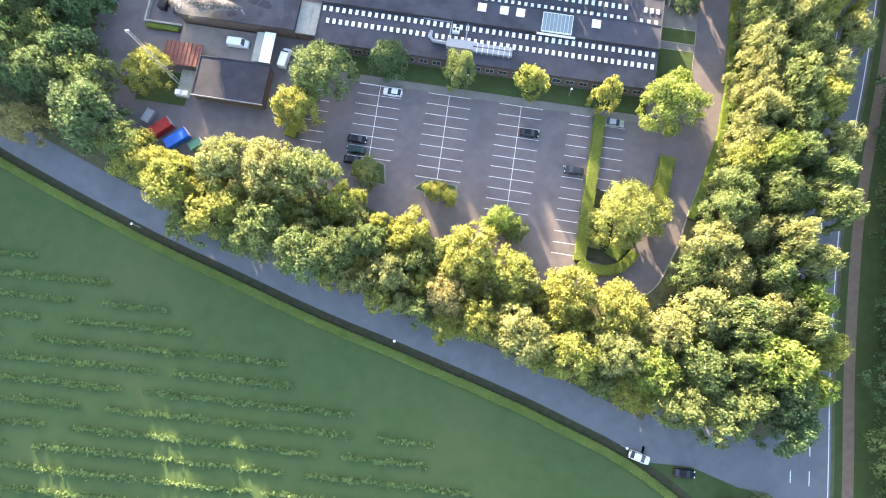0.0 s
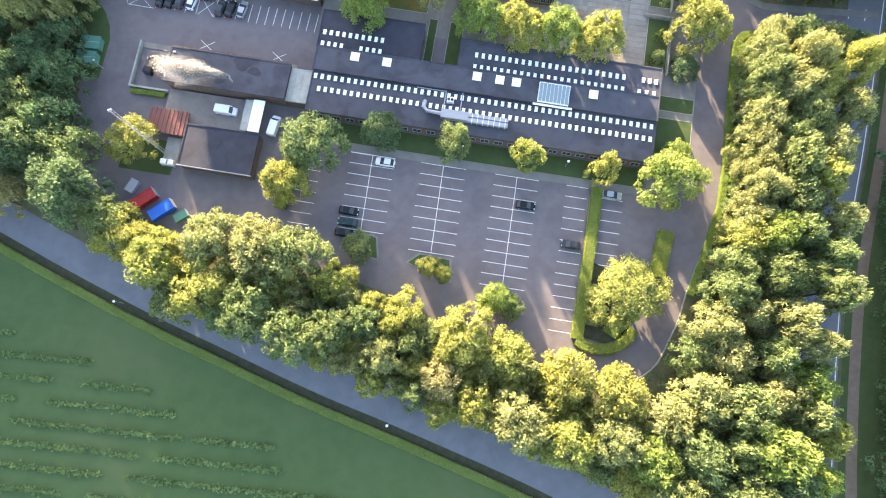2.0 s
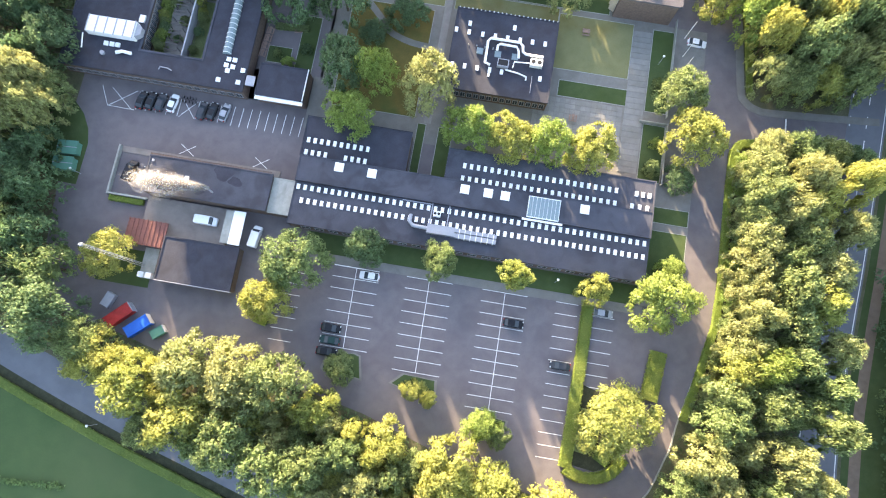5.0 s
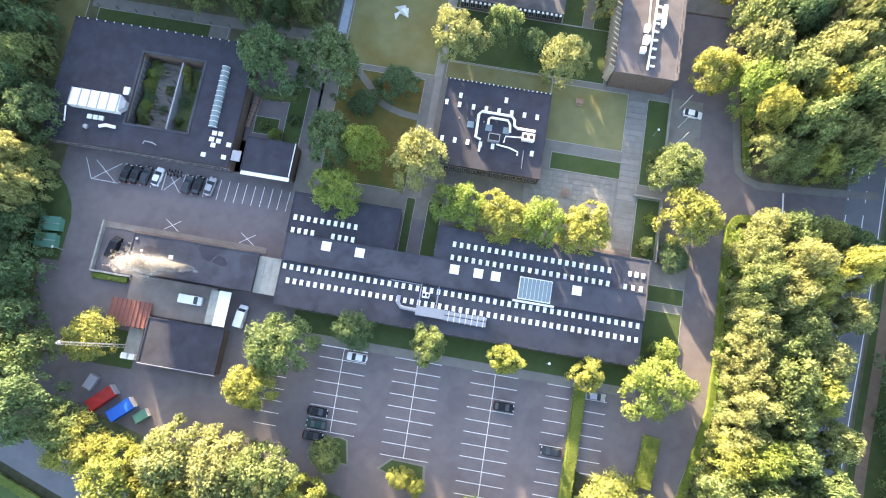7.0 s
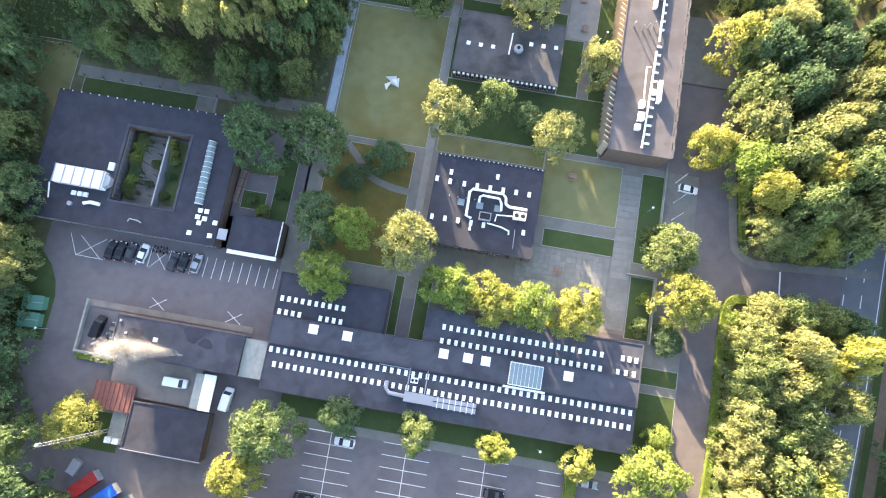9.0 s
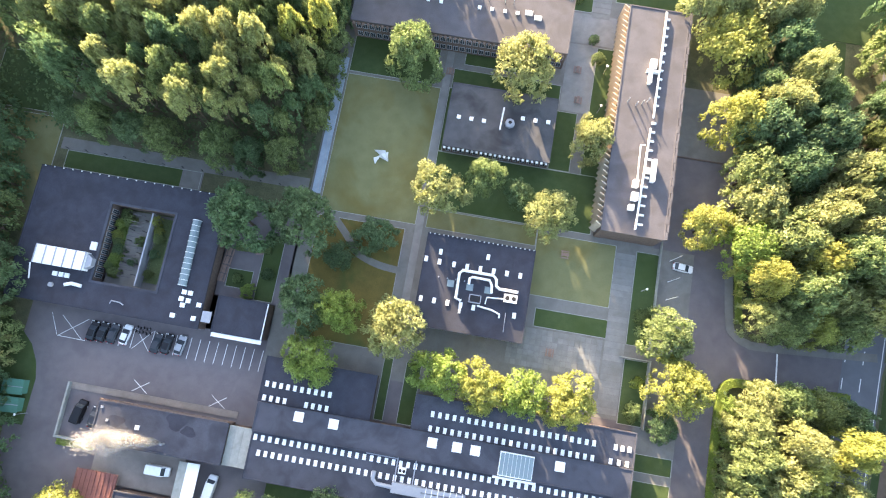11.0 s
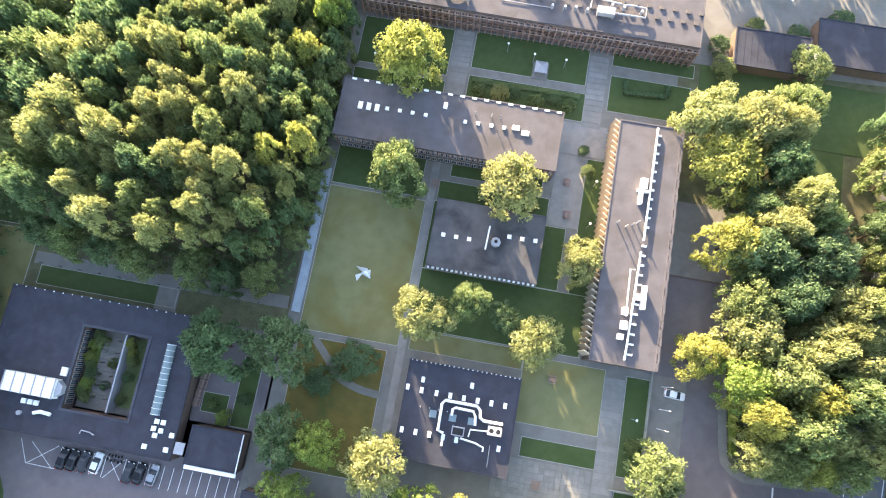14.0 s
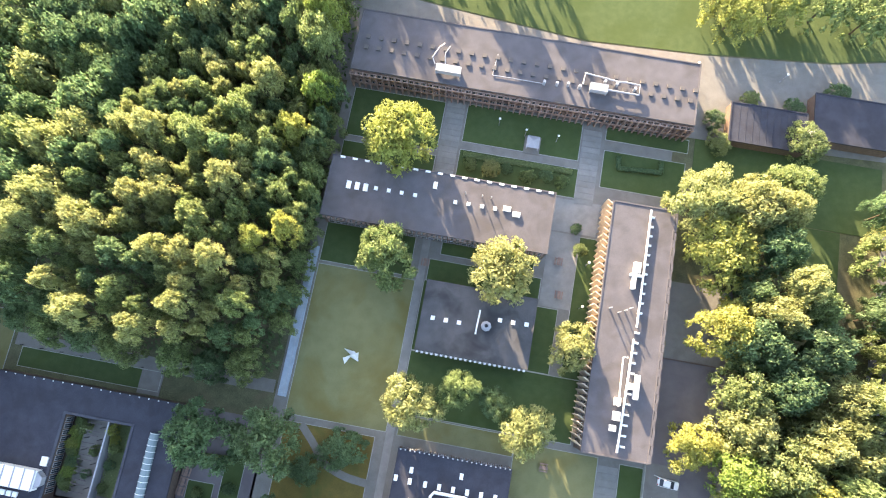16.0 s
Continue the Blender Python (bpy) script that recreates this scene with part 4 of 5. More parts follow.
NORTH_WOOD = [
    (-46.8, 183.8, 4.2, 19.2, "y"),
    (-62.6, 175.4, 3.4, 26, "g"),
    (-72.8, 176.2, 3.6, 26, "p"),
    (-55.0, 168.0, 3.9, 26.2, "p"),
    (-66.0, 163.0, 4.1, 27, "p"),
    (-45.4, 168.8, 3.4, 20.2, "g"),
    (-41.2, 161.0, 3.2, 23.8, "y"),
    (-47.0, 157.8, 3.1, 24.4, "y"),
    (-57.4, 152.2, 3.2, 29.2, "p"),
    (-77.8, 154.6, 4.3, 29.6, "p"),
    (-51.4, 162.4, 2.8, 23, "g"),
    (-43.6, 194.6, 3.8, 16.8, "b"),
    (-83.4, 149.6, 3.4, 28.2, "g"),
    (-70.6, 149.4, 3.2, 28.4, "d"),
    (-63.4, 151.8, 3.2, 28.8, "p"),
    (-51.8, 151.6, 3.2, 29.4, "p"),
    (-47.0, 144.4, 3.1, 26, "g"),
    (-90.4, 141.0, 4.1, 28.6, "d"),
    (-74.4, 137.8, 3.5, 30.2, "p"),
    (-56.2, 142.2, 2.9, 29, "p"),
    (-63.0, 137.0, 2.9, 29.2, "p"),
    (-90.0, 152.6, 4.1, 29.6, "p"),
    (-68.4, 143.2, 3.1, 28.0, "g"),
    (-80.8, 142.6, 3.1, 29.0, "p"),
    (-57.6, 184.4, 3.6, 22.0, "g"),
    (-54.0, 193.6, 4.3, 20.0, "p"),
]
COURTS = [
    (-51.2, 117.5, 7.3, 18.4, "d"),
    (-37.9, 119.2, 7.3, 16.6, "d"),
    (-23.0, 119.4, 4.6, 7, "d"),
    (-10.9, 131.2, 6.0, 12.8, "p"),
    (-1.5, 136.0, 4.5, 11.5, "g"),
    (14.0, 130.2, 5.6, 11.5, "p"),
    (6.9, 134.2, 3.6, 7, "d"),
    (20.9, 148.6, 5.3, 12.8, "p"),
    (41.8, 108.1, 6.0, 12.8, "g"),
    (45.4, 98.2, 6.5, 14.1, "y"),
    (44.5, 89.5, 3.6, 5, "d"),
    (47.4, 133.2, 5.4, 11.5, "y"),
    (-30.0, 113.9, 3.6, 4, "d"),
    (-106.2, 109.4, 5.0, 15.5, "g"),
    (-100.4, 96.6, 6.3, 14.1, "d"),
    (-98.4, 84.0, 5.4, 12.8, "g"),
    (-112.5, 119.1, 5.0, 17, "d"),
]
NORTH = [
    (-21.8, 161.1, 6.9, 17.4, "g"),
    (3.3, 162.0, 7.3, 17.4, "p"),
    (-23.9, 187.2, 7.5, 18.8, "y"),
    (49.2, 174.8, 8.1, 15.9, "y"),
    (51.6, 158.1, 7.0, 17.4, "y"),
    (44.0, 185.2, 7.3, 15.9, "p"),
    (57.3, 155.8, 6.3, 17.4, "d"),
    (54.4, 185.5, 6.6, 17.4, "p"),
    (63.5, 191.6, 6.1, 14.5, "g"),
    (48.9, 202.3, 2.9, 4, "p"),
    (59.9, 176.5, 5.9, 17.4, "d"),
    (56.4, 166.3, 4.7, 15.9, "d"),
    (55.4, 145.9, 5.8, 17.4, "g"),
    (57.0, 138.8, 6.7, 17.4, "p"),
    (63.7, 147.8, 6.8, 18.8, "d"),
    (63.6, 132.6, 7.1, 18.8, "g"),
    (56.7, 129.0, 6.1, 17.4, "b"),
    (67.9, 205.0, 5.2, 7, "g"),
]
LOT = [
    (-22.8, 35.7, 3.6, 6.4, "g"),
    (-6.9, 33.9, 2.6, 5.9, "y"),
    (-3.5, 32.9, 2.2, 5.8, "y"),
    (8.5, 29.2, 3.9, 7, "b"),
    (12.6, 27.4, 2.6, 5.8, "g"),
    (36.0, 34.7, 8.0, 9, "y"),
]
PLACES = {"trees of the south belt": SOUTH_BELT_WEST + SOUTH_BELT_EAST + CORNER, "trees of the gardens": GARDEN + COURTS, "trees of the north gardens": NORTH, "trees of the north-west wood": NORTH_WOOD, "trees of the car park": LOT, "trees north of the drive": [(-45.5, 206, 5, 20, "g"), (-46, 214, 5.4, 20, "b"), (-44.5, 222, 5, 20, "g"), (-16, 243, 6.5, 19, "g"), (-4, 246, 6, 17, "g"), (44, 238, 4, 12, "g")], "trees by the west drive": [(-102, 85, 5.6, 20, "p"), (-97.5, 79.5, 5, 19, "p"), (-104, 76.5, 5.4, 20, "p")], "shrubs of the canteen court": [(-80.6, 103, 1.4, 2.6, "g"), (-79.4, 106.5, 1.6, 3, "d"), (-80.8, 110, 1.4, 2.6, "y"), (-78.8, 113.6, 1.6, 3, "g"), (-76, 104.4, 1.1, 2, "d"), (-75.4, 109.4, 1.3, 2.4, "g"), (-71.8, 102.4, 1.1, 2.2, "g"), (-71.4, 107, 1.2, 2.4, "d"), (-71.8, 112, 1.2, 2.2, "y")], "trees by the side street": [(61, 115.5, 4.6, 14, "p"), (66.5, 114.8, 4.4, 13, "g"), (72, 115.2, 4.6, 14, "y"), (78, 116, 4.8, 15, "g")]}
taken = []
for group, rows in PLACES.items():
    for x, y, r, h, key in rows:
        tree(x, y, r, h, key, group)
        taken.append((x, y, r))


def inside(x, y, outline):
    hit = False
    for (x0, y0), (x1, y1) in zip(outline, outline[1:] + outline[:1]):
        if (y0 > y) != (y1 > y) and x < (x1 - x0) * (y - y0) / (y1 - y0) + x0:
            hit = not hit
    return hit


MASS = []  # trees of the far woods


def wood(outline, keys, group, r0, r1, h0, h1, tries=1500, apart=0.72, joined=False):
    rng = random.Random(len(outline) * 7 + int(outline[0][0]))
    xs, ys = [p[0] for p in outline], [p[1] for p in outline]
    for _ in range(tries):
        x, y, r = rng.uniform(min(xs), max(xs)), rng.uniform(min(ys), max(ys)), rng.uniform(r0, r1)
        tall = rng.uniform(h0, h1)
        if x < -38 and y > 125 and h0 > 20:  # lower towards the gardens and the north
            tall *= (1 - 0.36 * min(max((y - 168) / 22, 0), 1)) * (1 - 0.26 * min(max((x + 56) / 10, 0), 1))
        if inside(x, y, outline) and all(math.hypot(x - a, y - b) > apart * (r + c) for a, b, c in taken):
            taken.append((x, y, r))
            if joined:
                MASS.append((x, y, r, tall, rng.choice(keys), rng.randrange(len(SHAPES)), rng.uniform(0, 6.3)))
            else:
                tree(x, y, r, tall, rng.choice(keys), group)


for k in range(11):
    x, y, r = 59.8 - 0.22 * max(0, 20 - k * 5.7), 38 + k * 5.5, dice.uniform(4.2, 5.6)
    tree(x, y, r, dice.uniform(14, 18), dice.choice("gpyp"), "trees of the east belt")
    taken.append((x, y, r))
EAST_BELT = [(60, 98), (60, 75), (59, 58), (55, 42), (50, 28), (52, 14), (73, 14), (75, 40), (77.4, 62), (80.6, 84), (82, 94), (68, 99)]
NORTH_EAST = [(59, 119), (58.5, 140), (56, 152), (53, 160), (52, 172), (54, 184), (62, 186), (66, 176), (70, 160), (76, 150), (88, 150), (88, 120), (70, 117)]
WEST = [(-110, 135), (-106, 118), (-103, 98), (-103, 84), (-110, 80), (-124, 80), (-124, 140)]
SOUTH_WEST = [(-109, 92), (-99, 76), (-92, 58), (-84, 46), (-98, 44), (-124, 56), (-124, 84)]
BEYOND = [(96, 112), (98, 170), (108, 170), (106, -30), (93, -20), (93, 60)]
for k in range(9):
    tree(-40.8, 143 + k * 6.6, dice.uniform(2.8, 3.6), dice.uniform(9, 12), dice.choice("dg"), "trees at the edge of the wood")
for k in range(17):
    tree(58.4 - 0.2 * max(0, 18 - k * 3.5), 40 + k * 3.5, dice.uniform(2.3, 3.0), dice.uniform(4.2, 5.4), dice.choice("gpb"), "shrubs along the lane")
for x, y, r, h, key in ((62, 98, 4.6, 12, "p"), (68.5, 98.6, 4.6, 12, "g"), (75, 98.8, 4.4, 12, "g"), (81, 98, 4.4, 12, "d"), (-95, 134.5, 4, 12, "d"), (-88, 133.6, 4.4, 14, "g"), (-80, 133, 4.2, 13, "d"), (-73, 132.6, 4.4, 14, "g"), (-60, 132.6, 4.4, 14, "g"), (-53, 131.8, 4.2, 14, "d"), (-46, 133, 4, 13, "g")):
    tree(x, y, r, h, key, "trees at the edge of the wood")
    taken.append((x, y, r))
SOUTH_BELT = [(-92, 36), (-72, 28), (-50, 17), (-30, 11), (-5, 6), (20, 0), (46, -4), (60, -5), (66, 4), (54, 16), (44, 14), (30, 12), (8, 18), (-8, 22), (-22, 26), (-36, 31), (-58, 30), (-80, 35)]
wood(SOUTH_BELT, "ygpy", "trees of the south belt", 2.6, 4.2, 9.0, 12.0, 3000, 0.52)
wood(EAST_BELT, "ggpppyb", "trees of the east belt", 4.2, 6.4, 15, 20, 3000, 0.56)
wood(NORTH_EAST, "gpypgd", "trees of the north-east wood", 4.4, 6.8, 17, 22, 3000, 0.56)
NEAR_WEST = [(-44, 204), (-41, 190), (-40, 172), (-41, 158), (-43, 140), (-53, 134), (-70, 136), (-84, 137), (-84, 160), (-80, 204)]
FAR_WEST = [(-44, 206), (-80, 206), (-86, 160), (-86, 138), (-97, 142), (-100, 152), (-122, 158), (-122, 234), (-44, 234)]
wood([(80, 156), (92, 150), (94, 195), (84, 192)], "gpd", "trees of the north-east wood", 4.4, 6.8, 15, 20, 500, 0.58)
wood(NEAR_WEST, "gdpgdgp", "trees of the north-west wood", 2.1, 3.5, 21.5, 27.5, 5000, 0.66)
wood(FAR_WEST, "gdpdgd", "", 4.0, 6.6, 25, 31, 3000, 0.58, True)
wood(WEST, "dgd", "trees of the west wood", 4.5, 7, 13, 16, 800, 0.6, True)
wood(SOUTH_WEST, "ddg", "trees of the west wood", 4.5, 7.0, 11, 15, 800, 0.6, True)
wood(BEYOND, "ddg", "trees beyond the main road", 4.5, 7.5, 10, 14, 800, 0.65, True)
wood([(46, 232), (70, 236), (90, 236), (90, 246), (46, 246)], "gyd", "trees north of the drive", 4.5, 7.0, 11, 15, 300, 0.62, True)
# this wood and the next lie out of view, added to shade the field
wood([(-104, 40), (-104, 52), (-128, 62), (-160, 75), (-160, 62), (-128, 48)], "gd", "", 5.0, 6.5, 21, 25, 300, 0.55, True)
wood([(-128, 30), (-128, 70), (-180, 100), (-180, 40)], "gd", "trees of the west wood", 7.0, 9.0, 22, 26, 300, 0.6, True)
wood([(-44, 238), (-100, 236), (-100, 262), (-30, 262)], "gd", "trees of the north-west wood", 6.0, 8.0, 14, 18, 200, 0.65, True)
# unseen wood, added to close off low sun from the west lawn
wood([(-123, 140), (-123, 234), (-165, 234), (-165, 150)], "gd", "", 7.0, 9.0, 23, 27, 150, 0.72, True)
# far trees, too many to tell apart, and the unseen ones added for shade
cells, inks, palette = [], [], list("dgbypo")
for x, y, r, h, key, shape, a in MASS:
    v = SHAPES[shape]
    v = np.concatenate([v[:4600 * 3].reshape(-1, 3, 3)[::2].reshape(-1, 3), v[4600 * 3:]])
    turn = np.array([[math.cos(a), -math.sin(a), 0], [math.sin(a), math.cos(a), 0], [0, 0, 1]])
    low = max(0.14 * h, h - 3.6 * r)
    cells.append((v * [r * 1.1, r * 1.1, h - low]) @ turn.T + [x, y, low])
    inks.append(np.full(len(v) // 3, palette.index(key)))
    ring = [(0.35 * math.cos(q * math.pi / 2), 0.35 * math.sin(q * math.pi / 2)) for q in range(5)]
    stem = [p for (ax, ay), (bx, by) in zip(ring, ring[1:]) for p in ((x + ax, y + ay, -0.1), (x + bx, y + by, -0.1), (x, y, h * 0.75))]
    cells.append(np.array(stem))
    inks.append(np.full(4, 6))
mass = leaf_mesh("woodland", np.concatenate(cells), LEAF["d"], 3)
for key in palette[1:]:
    mass.materials.append(LEAF[key])
mass.materials.append(M["bark"])
mass.polygons.foreach_set("material_index", np.concatenate(inks).astype(np.int32))
tagged(new("woodland", mass), "dense mixed broadleaf woodland in early autumn leaf", "woodland", kind="stuff")


def undergrowth(outline, count, seed):
    """Low leafy growth on a woodland floor."""
    rng = np.random.default_rng(seed)
    xs, ys = [p[0] for p in outline], [p[1] for p in outline]
    spot = [(x, y) for x, y in zip(rng.uniform(min(xs), max(xs), count), rng.uniform(min(ys), max(ys), count)) if inside(x, y, outline)]
    p = np.column_stack([np.array(spot), rng.uniform(0.2, 1.6, len(spot))])
    n = rng.normal(size=p.shape) * 0.4 + [0, 0, 1]
    n /= np.linalg.norm(n, axis=1)[:, None]
    a = np.cross(n, rng.normal(size=p.shape))
    a /= np.linalg.norm(a, axis=1)[:, None]
    b, s = np.cross(n, a), rng.uniform(0.25, 0.6, len(p))[:, None]
    return np.stack([p - a * s, p - b * s * 0.6, p + a * s, p + b * s * 0.6], 1).reshape(-1, 3)


SOUTH_FLOOR = [(-118, 44), (-92, 38), (-76, 36), (-60, 32), (-42, 33), (-30, 30), (-16, 27), (0, 22), (20, 17), (36, 15), (46, 20), (51, 34), (57, 45), (57, 99), (84, 99), (76, 36), (76, -2), (60, -6), (46, -2), (20, 3), (-10, 10), (-40, 18), (-75, 27), (-110, 37)]
NORTH_WEST_FLOOR = [(-41, 214), (-41, 132), (-104, 132), (-124, 138), (-124, 232), (-41, 232)]
floor_leaves = [undergrowth(o, n, k) for k, (o, n) in enumerate(((SOUTH_FLOOR, 26000), (NORTH_EAST, 6000), (NORTH_WEST_FLOOR, 14000), (WEST, 2500), (SOUTH_WEST, 4000), (BEYOND, 4000)))]
tagged(new("undergrowth", leaf_mesh("undergrowth", np.concatenate(floor_leaves), LEAF["u"])), "low green undergrowth beneath the trees", "undergrowth", kind="stuff")


# ---- hedges and planting ----
def leafy(line, half, height, per, seed, key="h", size=0.2):
    """Leaf quads over the top and sides of a clipped hedge along a line."""
    rng = np.random.default_rng(seed)
    out = []
    for a, b in zip(line, line[1:]):
        a, b = np.array(a, float), np.array(b, float)
        length = np.linalg.norm(b - a)
        n = max(6, int(length * per))
        along, side = (b - a) / length, np.array([-(b - a)[1], (b - a)[0]]) / length
        u = rng.uniform(-half, half, n) * 1.05
        z = height * (1 - 0.9 * rng.random(n) ** 3) + rng.normal(0, 0.07, n)
        low = z < height * 0.8
        u[low] = np.sign(u[low]) * half * rng.uniform(0.9, 1.1, low.sum())
        p2 = a + along * (rng.random(n) * length)[:, None] + side * u[:, None]
        p = np.column_stack([p2, z])
        normal = rng.normal(size=(n, 3)) * 0.5 + [0, 0, 0.9]
        normal /= np.linalg.norm(normal, axis=1)[:, None]
        t = np.cross(normal, rng.normal(size=(n, 3)))
        t /= np.linalg.norm(t, axis=1)[:, None]
        w, s = np.cross(normal, t), rng.uniform(0.6, 1.3, n)[:, None] * size
        out.append(np.stack([p - t * s, p - w * s * 0.6, p + t * s, p + w * s * 0.6], 1).reshape(-1, 3))
    return np.concatenate(out)


def hedge(line, half, height, label, per=40, seed=1, key="h", size=0.13):
    ob = base("hedge", label, "hedge")
    bm = bmesh.new()
    w, top = half * 0.85, height * 0.9
    rings = [[bm.verts.new((*p, z)) for p, z in ((a, -0.05), (a, top), (b, top), (b, -0.05))] for a, b in zip(offset(line, -w), offset(line, w))]
    for one, two in zip(rings, rings[1:]):
        for i in range(3):
            bm.faces.new((one[i], two[i], two[i + 1], one[i + 1]))
    bm.faces.new(rings[0])
    bm.faces.new(rings[-1])
    bmesh.ops.recalc_face_normals(bm, faces=bm.faces)
    part("hedge_body", bm, LEAF[key], ob)
    new("foliage", leaf_mesh("foliage", leafy(line, half, height, int(per * 1.8), seed, key, size), LEAF[key])).parent = ob
    return ob


hedge([p for p in HEDGE_LINE if -130 < p[0] < 80], 0.85, 0.8, "long low clipped hedge between meadow and road", 70, 3, "b")
hedge([(28.0, 58.0), (27.9, 45), (27.6, 32), (27.3, 23.6)], 1.25, 1.3, "broad clipped hedge dividing the car park", 75, 4)
hedge(smooth([(27.3, 23.4), (30, 22.3), (33.6, 22.4), (37, 24), (39.4, 27.4)]), 1.1, 1.3, "clipped hedge rounding the end of the car park", 75, 5)
hedge([(43.2, 40.0), (44.4, 50.6)], 1.7, 1.2, "short clipped hedge on a traffic island", 130, 6)
hedge([(-42.4, 42.0), (-39.2, 56.4)], 1.3, 1.0, "short clipped hedge beside parked cars", 95, 7)
hedge([(56.6, 99.4), (56.3, 88), (56.5, 68), (55.9, 58), (53.2, 46), (50.8, 37)], 0.8, 1.3, "clipped hedge along the lane", 40, 8)
hedge([(59.2, 114.2), (57.4, 131), (56.0, 140)], 0.6, 1.3, "clipped hedge along the lane's footway", 40, 9)
hedge([(-82.0, 64.2), (-74, 64.2)], 0.6, 0.9, "low clipped hedge by the boiler yard wall", 50, 10)
hedge([(26.6, 195.2), (26.8, 192.2), (36.8, 192.9), (36.6, 195.6)], 0.5, 0.9, "dark clipped hedge round a bed in the north garden", 60, 11, "d")
hedge([(-9.6, 189.4), (-2, 189.2), (6, 189.5), (16.4, 189.4)], 0.6, 0.6, "low edging shrubs along the garden bed", 60, 13, "g")
for x, y, r, h, key in ((-80.3, 112.6, 1.4, 3.2, "b"), (-79.6, 104.6, 1.6, 3.4, "b"), (-79.9, 115.0, 1.2, 2.6, "g"), (-80.2, 108.4, 1.1, 2.4, "g"), (-79.4, 101.6, 1.5, 2.8, "g"), (-72.6, 114.2, 1.4, 3.0, "y"), (-71.2, 110.6, 1.3, 2.8, "g"), (-48.8, 102.6, 1.8, 3.4, "b"), (-52, 105, 1.2, 2.0, "g"), (-7.6, 187.0, 1.7, 2.4, "g"), (-2.6, 186.6, 2.2, 3.4, "p"), (1.2, 187.4, 1.4, 2.0, "d"), (6.2, 186.4, 1.9, 2.4, "g"), (10.4, 187.2, 1.6, 2.2, "d"), (14.2, 186.4, 1.7, 2.6, "g"), (20.6, 171.2, 1.6, 2.4, "g"), (19.0, 176.0, 1.3, 1.8, "d"), (-45.5, 107, 1.4, 2.4, "d"), (38.4, 97.6, 1.5, 3.0, "b"), (38.2, 91.4, 2.2, 3.6, "g"), (37.6, 112, 1.8, 3.0, "g"), (76, -26, 3.0, 4.0, "d"), (70, -22, 2.6, 3.6, "g"), (64, -24, 2.8, 3.4, "d"), (47.5, 208, 2.6, 3.0, "d"), (55.5, 214.6, 2.4, 2.6, "g"), (66, 214.2, 2.6, 2.8, "d"), (76, 219.6, 3.0, 3.2, "d")):
    tree(x, y, r, h, key, "garden shrubs")
hedge([(-70.6, 100.5), (-70.4, 115.4)], 2.0, 0.4, "grassy planting bed in the canteen court", 70, 15, "g")
hedge([(-80.0, 100.4), (-80.2, 115.2)], 0.9, 0.7, "lush green planting strip in the canteen court", 60, 14, "b")
hedge([(-54, 112), (-46, 112.5)], 0.8, 0.9, "low garden shrubs beside the canteen", 50, 16, "g")
hedge([(29.8, 27), (31, 36)], 1.8, 0.9, "dense shrubs inside the car park hedge", 80, 17, "g")
hedge([(34.4, 25.6), (36.6, 30.0)], 1.7, 0.8, "low shrubs beneath the tree in the car park", 80, 18, "b")
sheet("lawn_bed", [(28.8, 24.2), (33.6, 23.6), (37.2, 25.4), (39.4, 29.5), (38.6, 35), (34.5, 39.5), (29.2, 41)], 0.10, M["verge"], "dark planting bed inside the car park hedge", "bed")

hedge(smooth([(56.6, 97), (57.4, 100.2), (60, 101.4), (66, 101.3), (84, 102.2)]), 0.9, 1.4, "clipped hedge round the lane corner", 50, 21)

# rows of crops in the meadow
crop = []
rng = np.random.default_rng(5)
hx, hy = [p[0] for p in HEDGE_LINE], [p[1] for p in HEDGE_LINE]
for k in range(17):
    x, end = -132.0, rng.uniform(-4, 6)
    while x < 40:
        y = 5.1 - k * 4.5 + 0.058 * (x + 100) + rng.normal(0, 0.16)
        if np.interp(x, hx, hy) - y > 11 + 0.09 * max(x + 70, 0) + end and math.sin(x * 0.31 + k * 2.1) + math.sin(x * 0.13 + k) > -1.35 and rng.random() < 0.93:
            tall, wide = rng.uniform(0.35, 0.85), rng.uniform(0.25, 0.6)
            n = int(10 + 24 * wide)
            p = np.column_stack([rng.normal(x, wide * 0.75, n), rng.normal(y, wide * 0.6, n), tall * rng.uniform(0.15, 1.0, n)])
            nor = rng.normal(size=(n, 3)) * 0.6 + [0, 0, 0.7]
            nor /= np.linalg.norm(nor, axis=1)[:, None]
            t = np.cross(nor, rng.normal(size=(n, 3)))
            t /= np.linalg.norm(t, axis=1)[:, None]
            w, size = np.cross(nor, t), rng.uniform(0.18, 0.4, n)[:, None]
            crop.append(np.stack([p - t * size, p - w * size * 0.55, p + t * size, p + w * size * 0.55], 1).reshape(-1, 3))
        x += rng.uniform(0.4, 0.8)
tagged(new("crop_rows", leaf_mesh("crop_rows", np.concatenate(crop), LEAF["c"])), "broken rows of low leafy crops in the meadow", "crops", kind="stuff")

# ---- vehicles ----
PAINT = {"white": plain("white_car_paint", (0.75, 0.76, 0.76), 0.25), "black": plain("black_car_paint", (0.018, 0.019, 0.022), 0.2, 0.2), "dark grey": plain("dark_grey_car_paint", (0.06, 0.063, 0.07), 0.25, 0.4), "silver": plain("silver_car_paint", (0.36, 0.37, 0.39), 0.3, 0.6), "dark green": plain("dark_green_car_paint", (0.02, 0.05, 0.045), 0.25, 0.2)}
LAMP = plain("lamp_glass", (0.7, 0.7, 0.68), 0.15)
TAIL = plain("tail_lamp_glass", (0.35, 0.02, 0.02), 0.2)


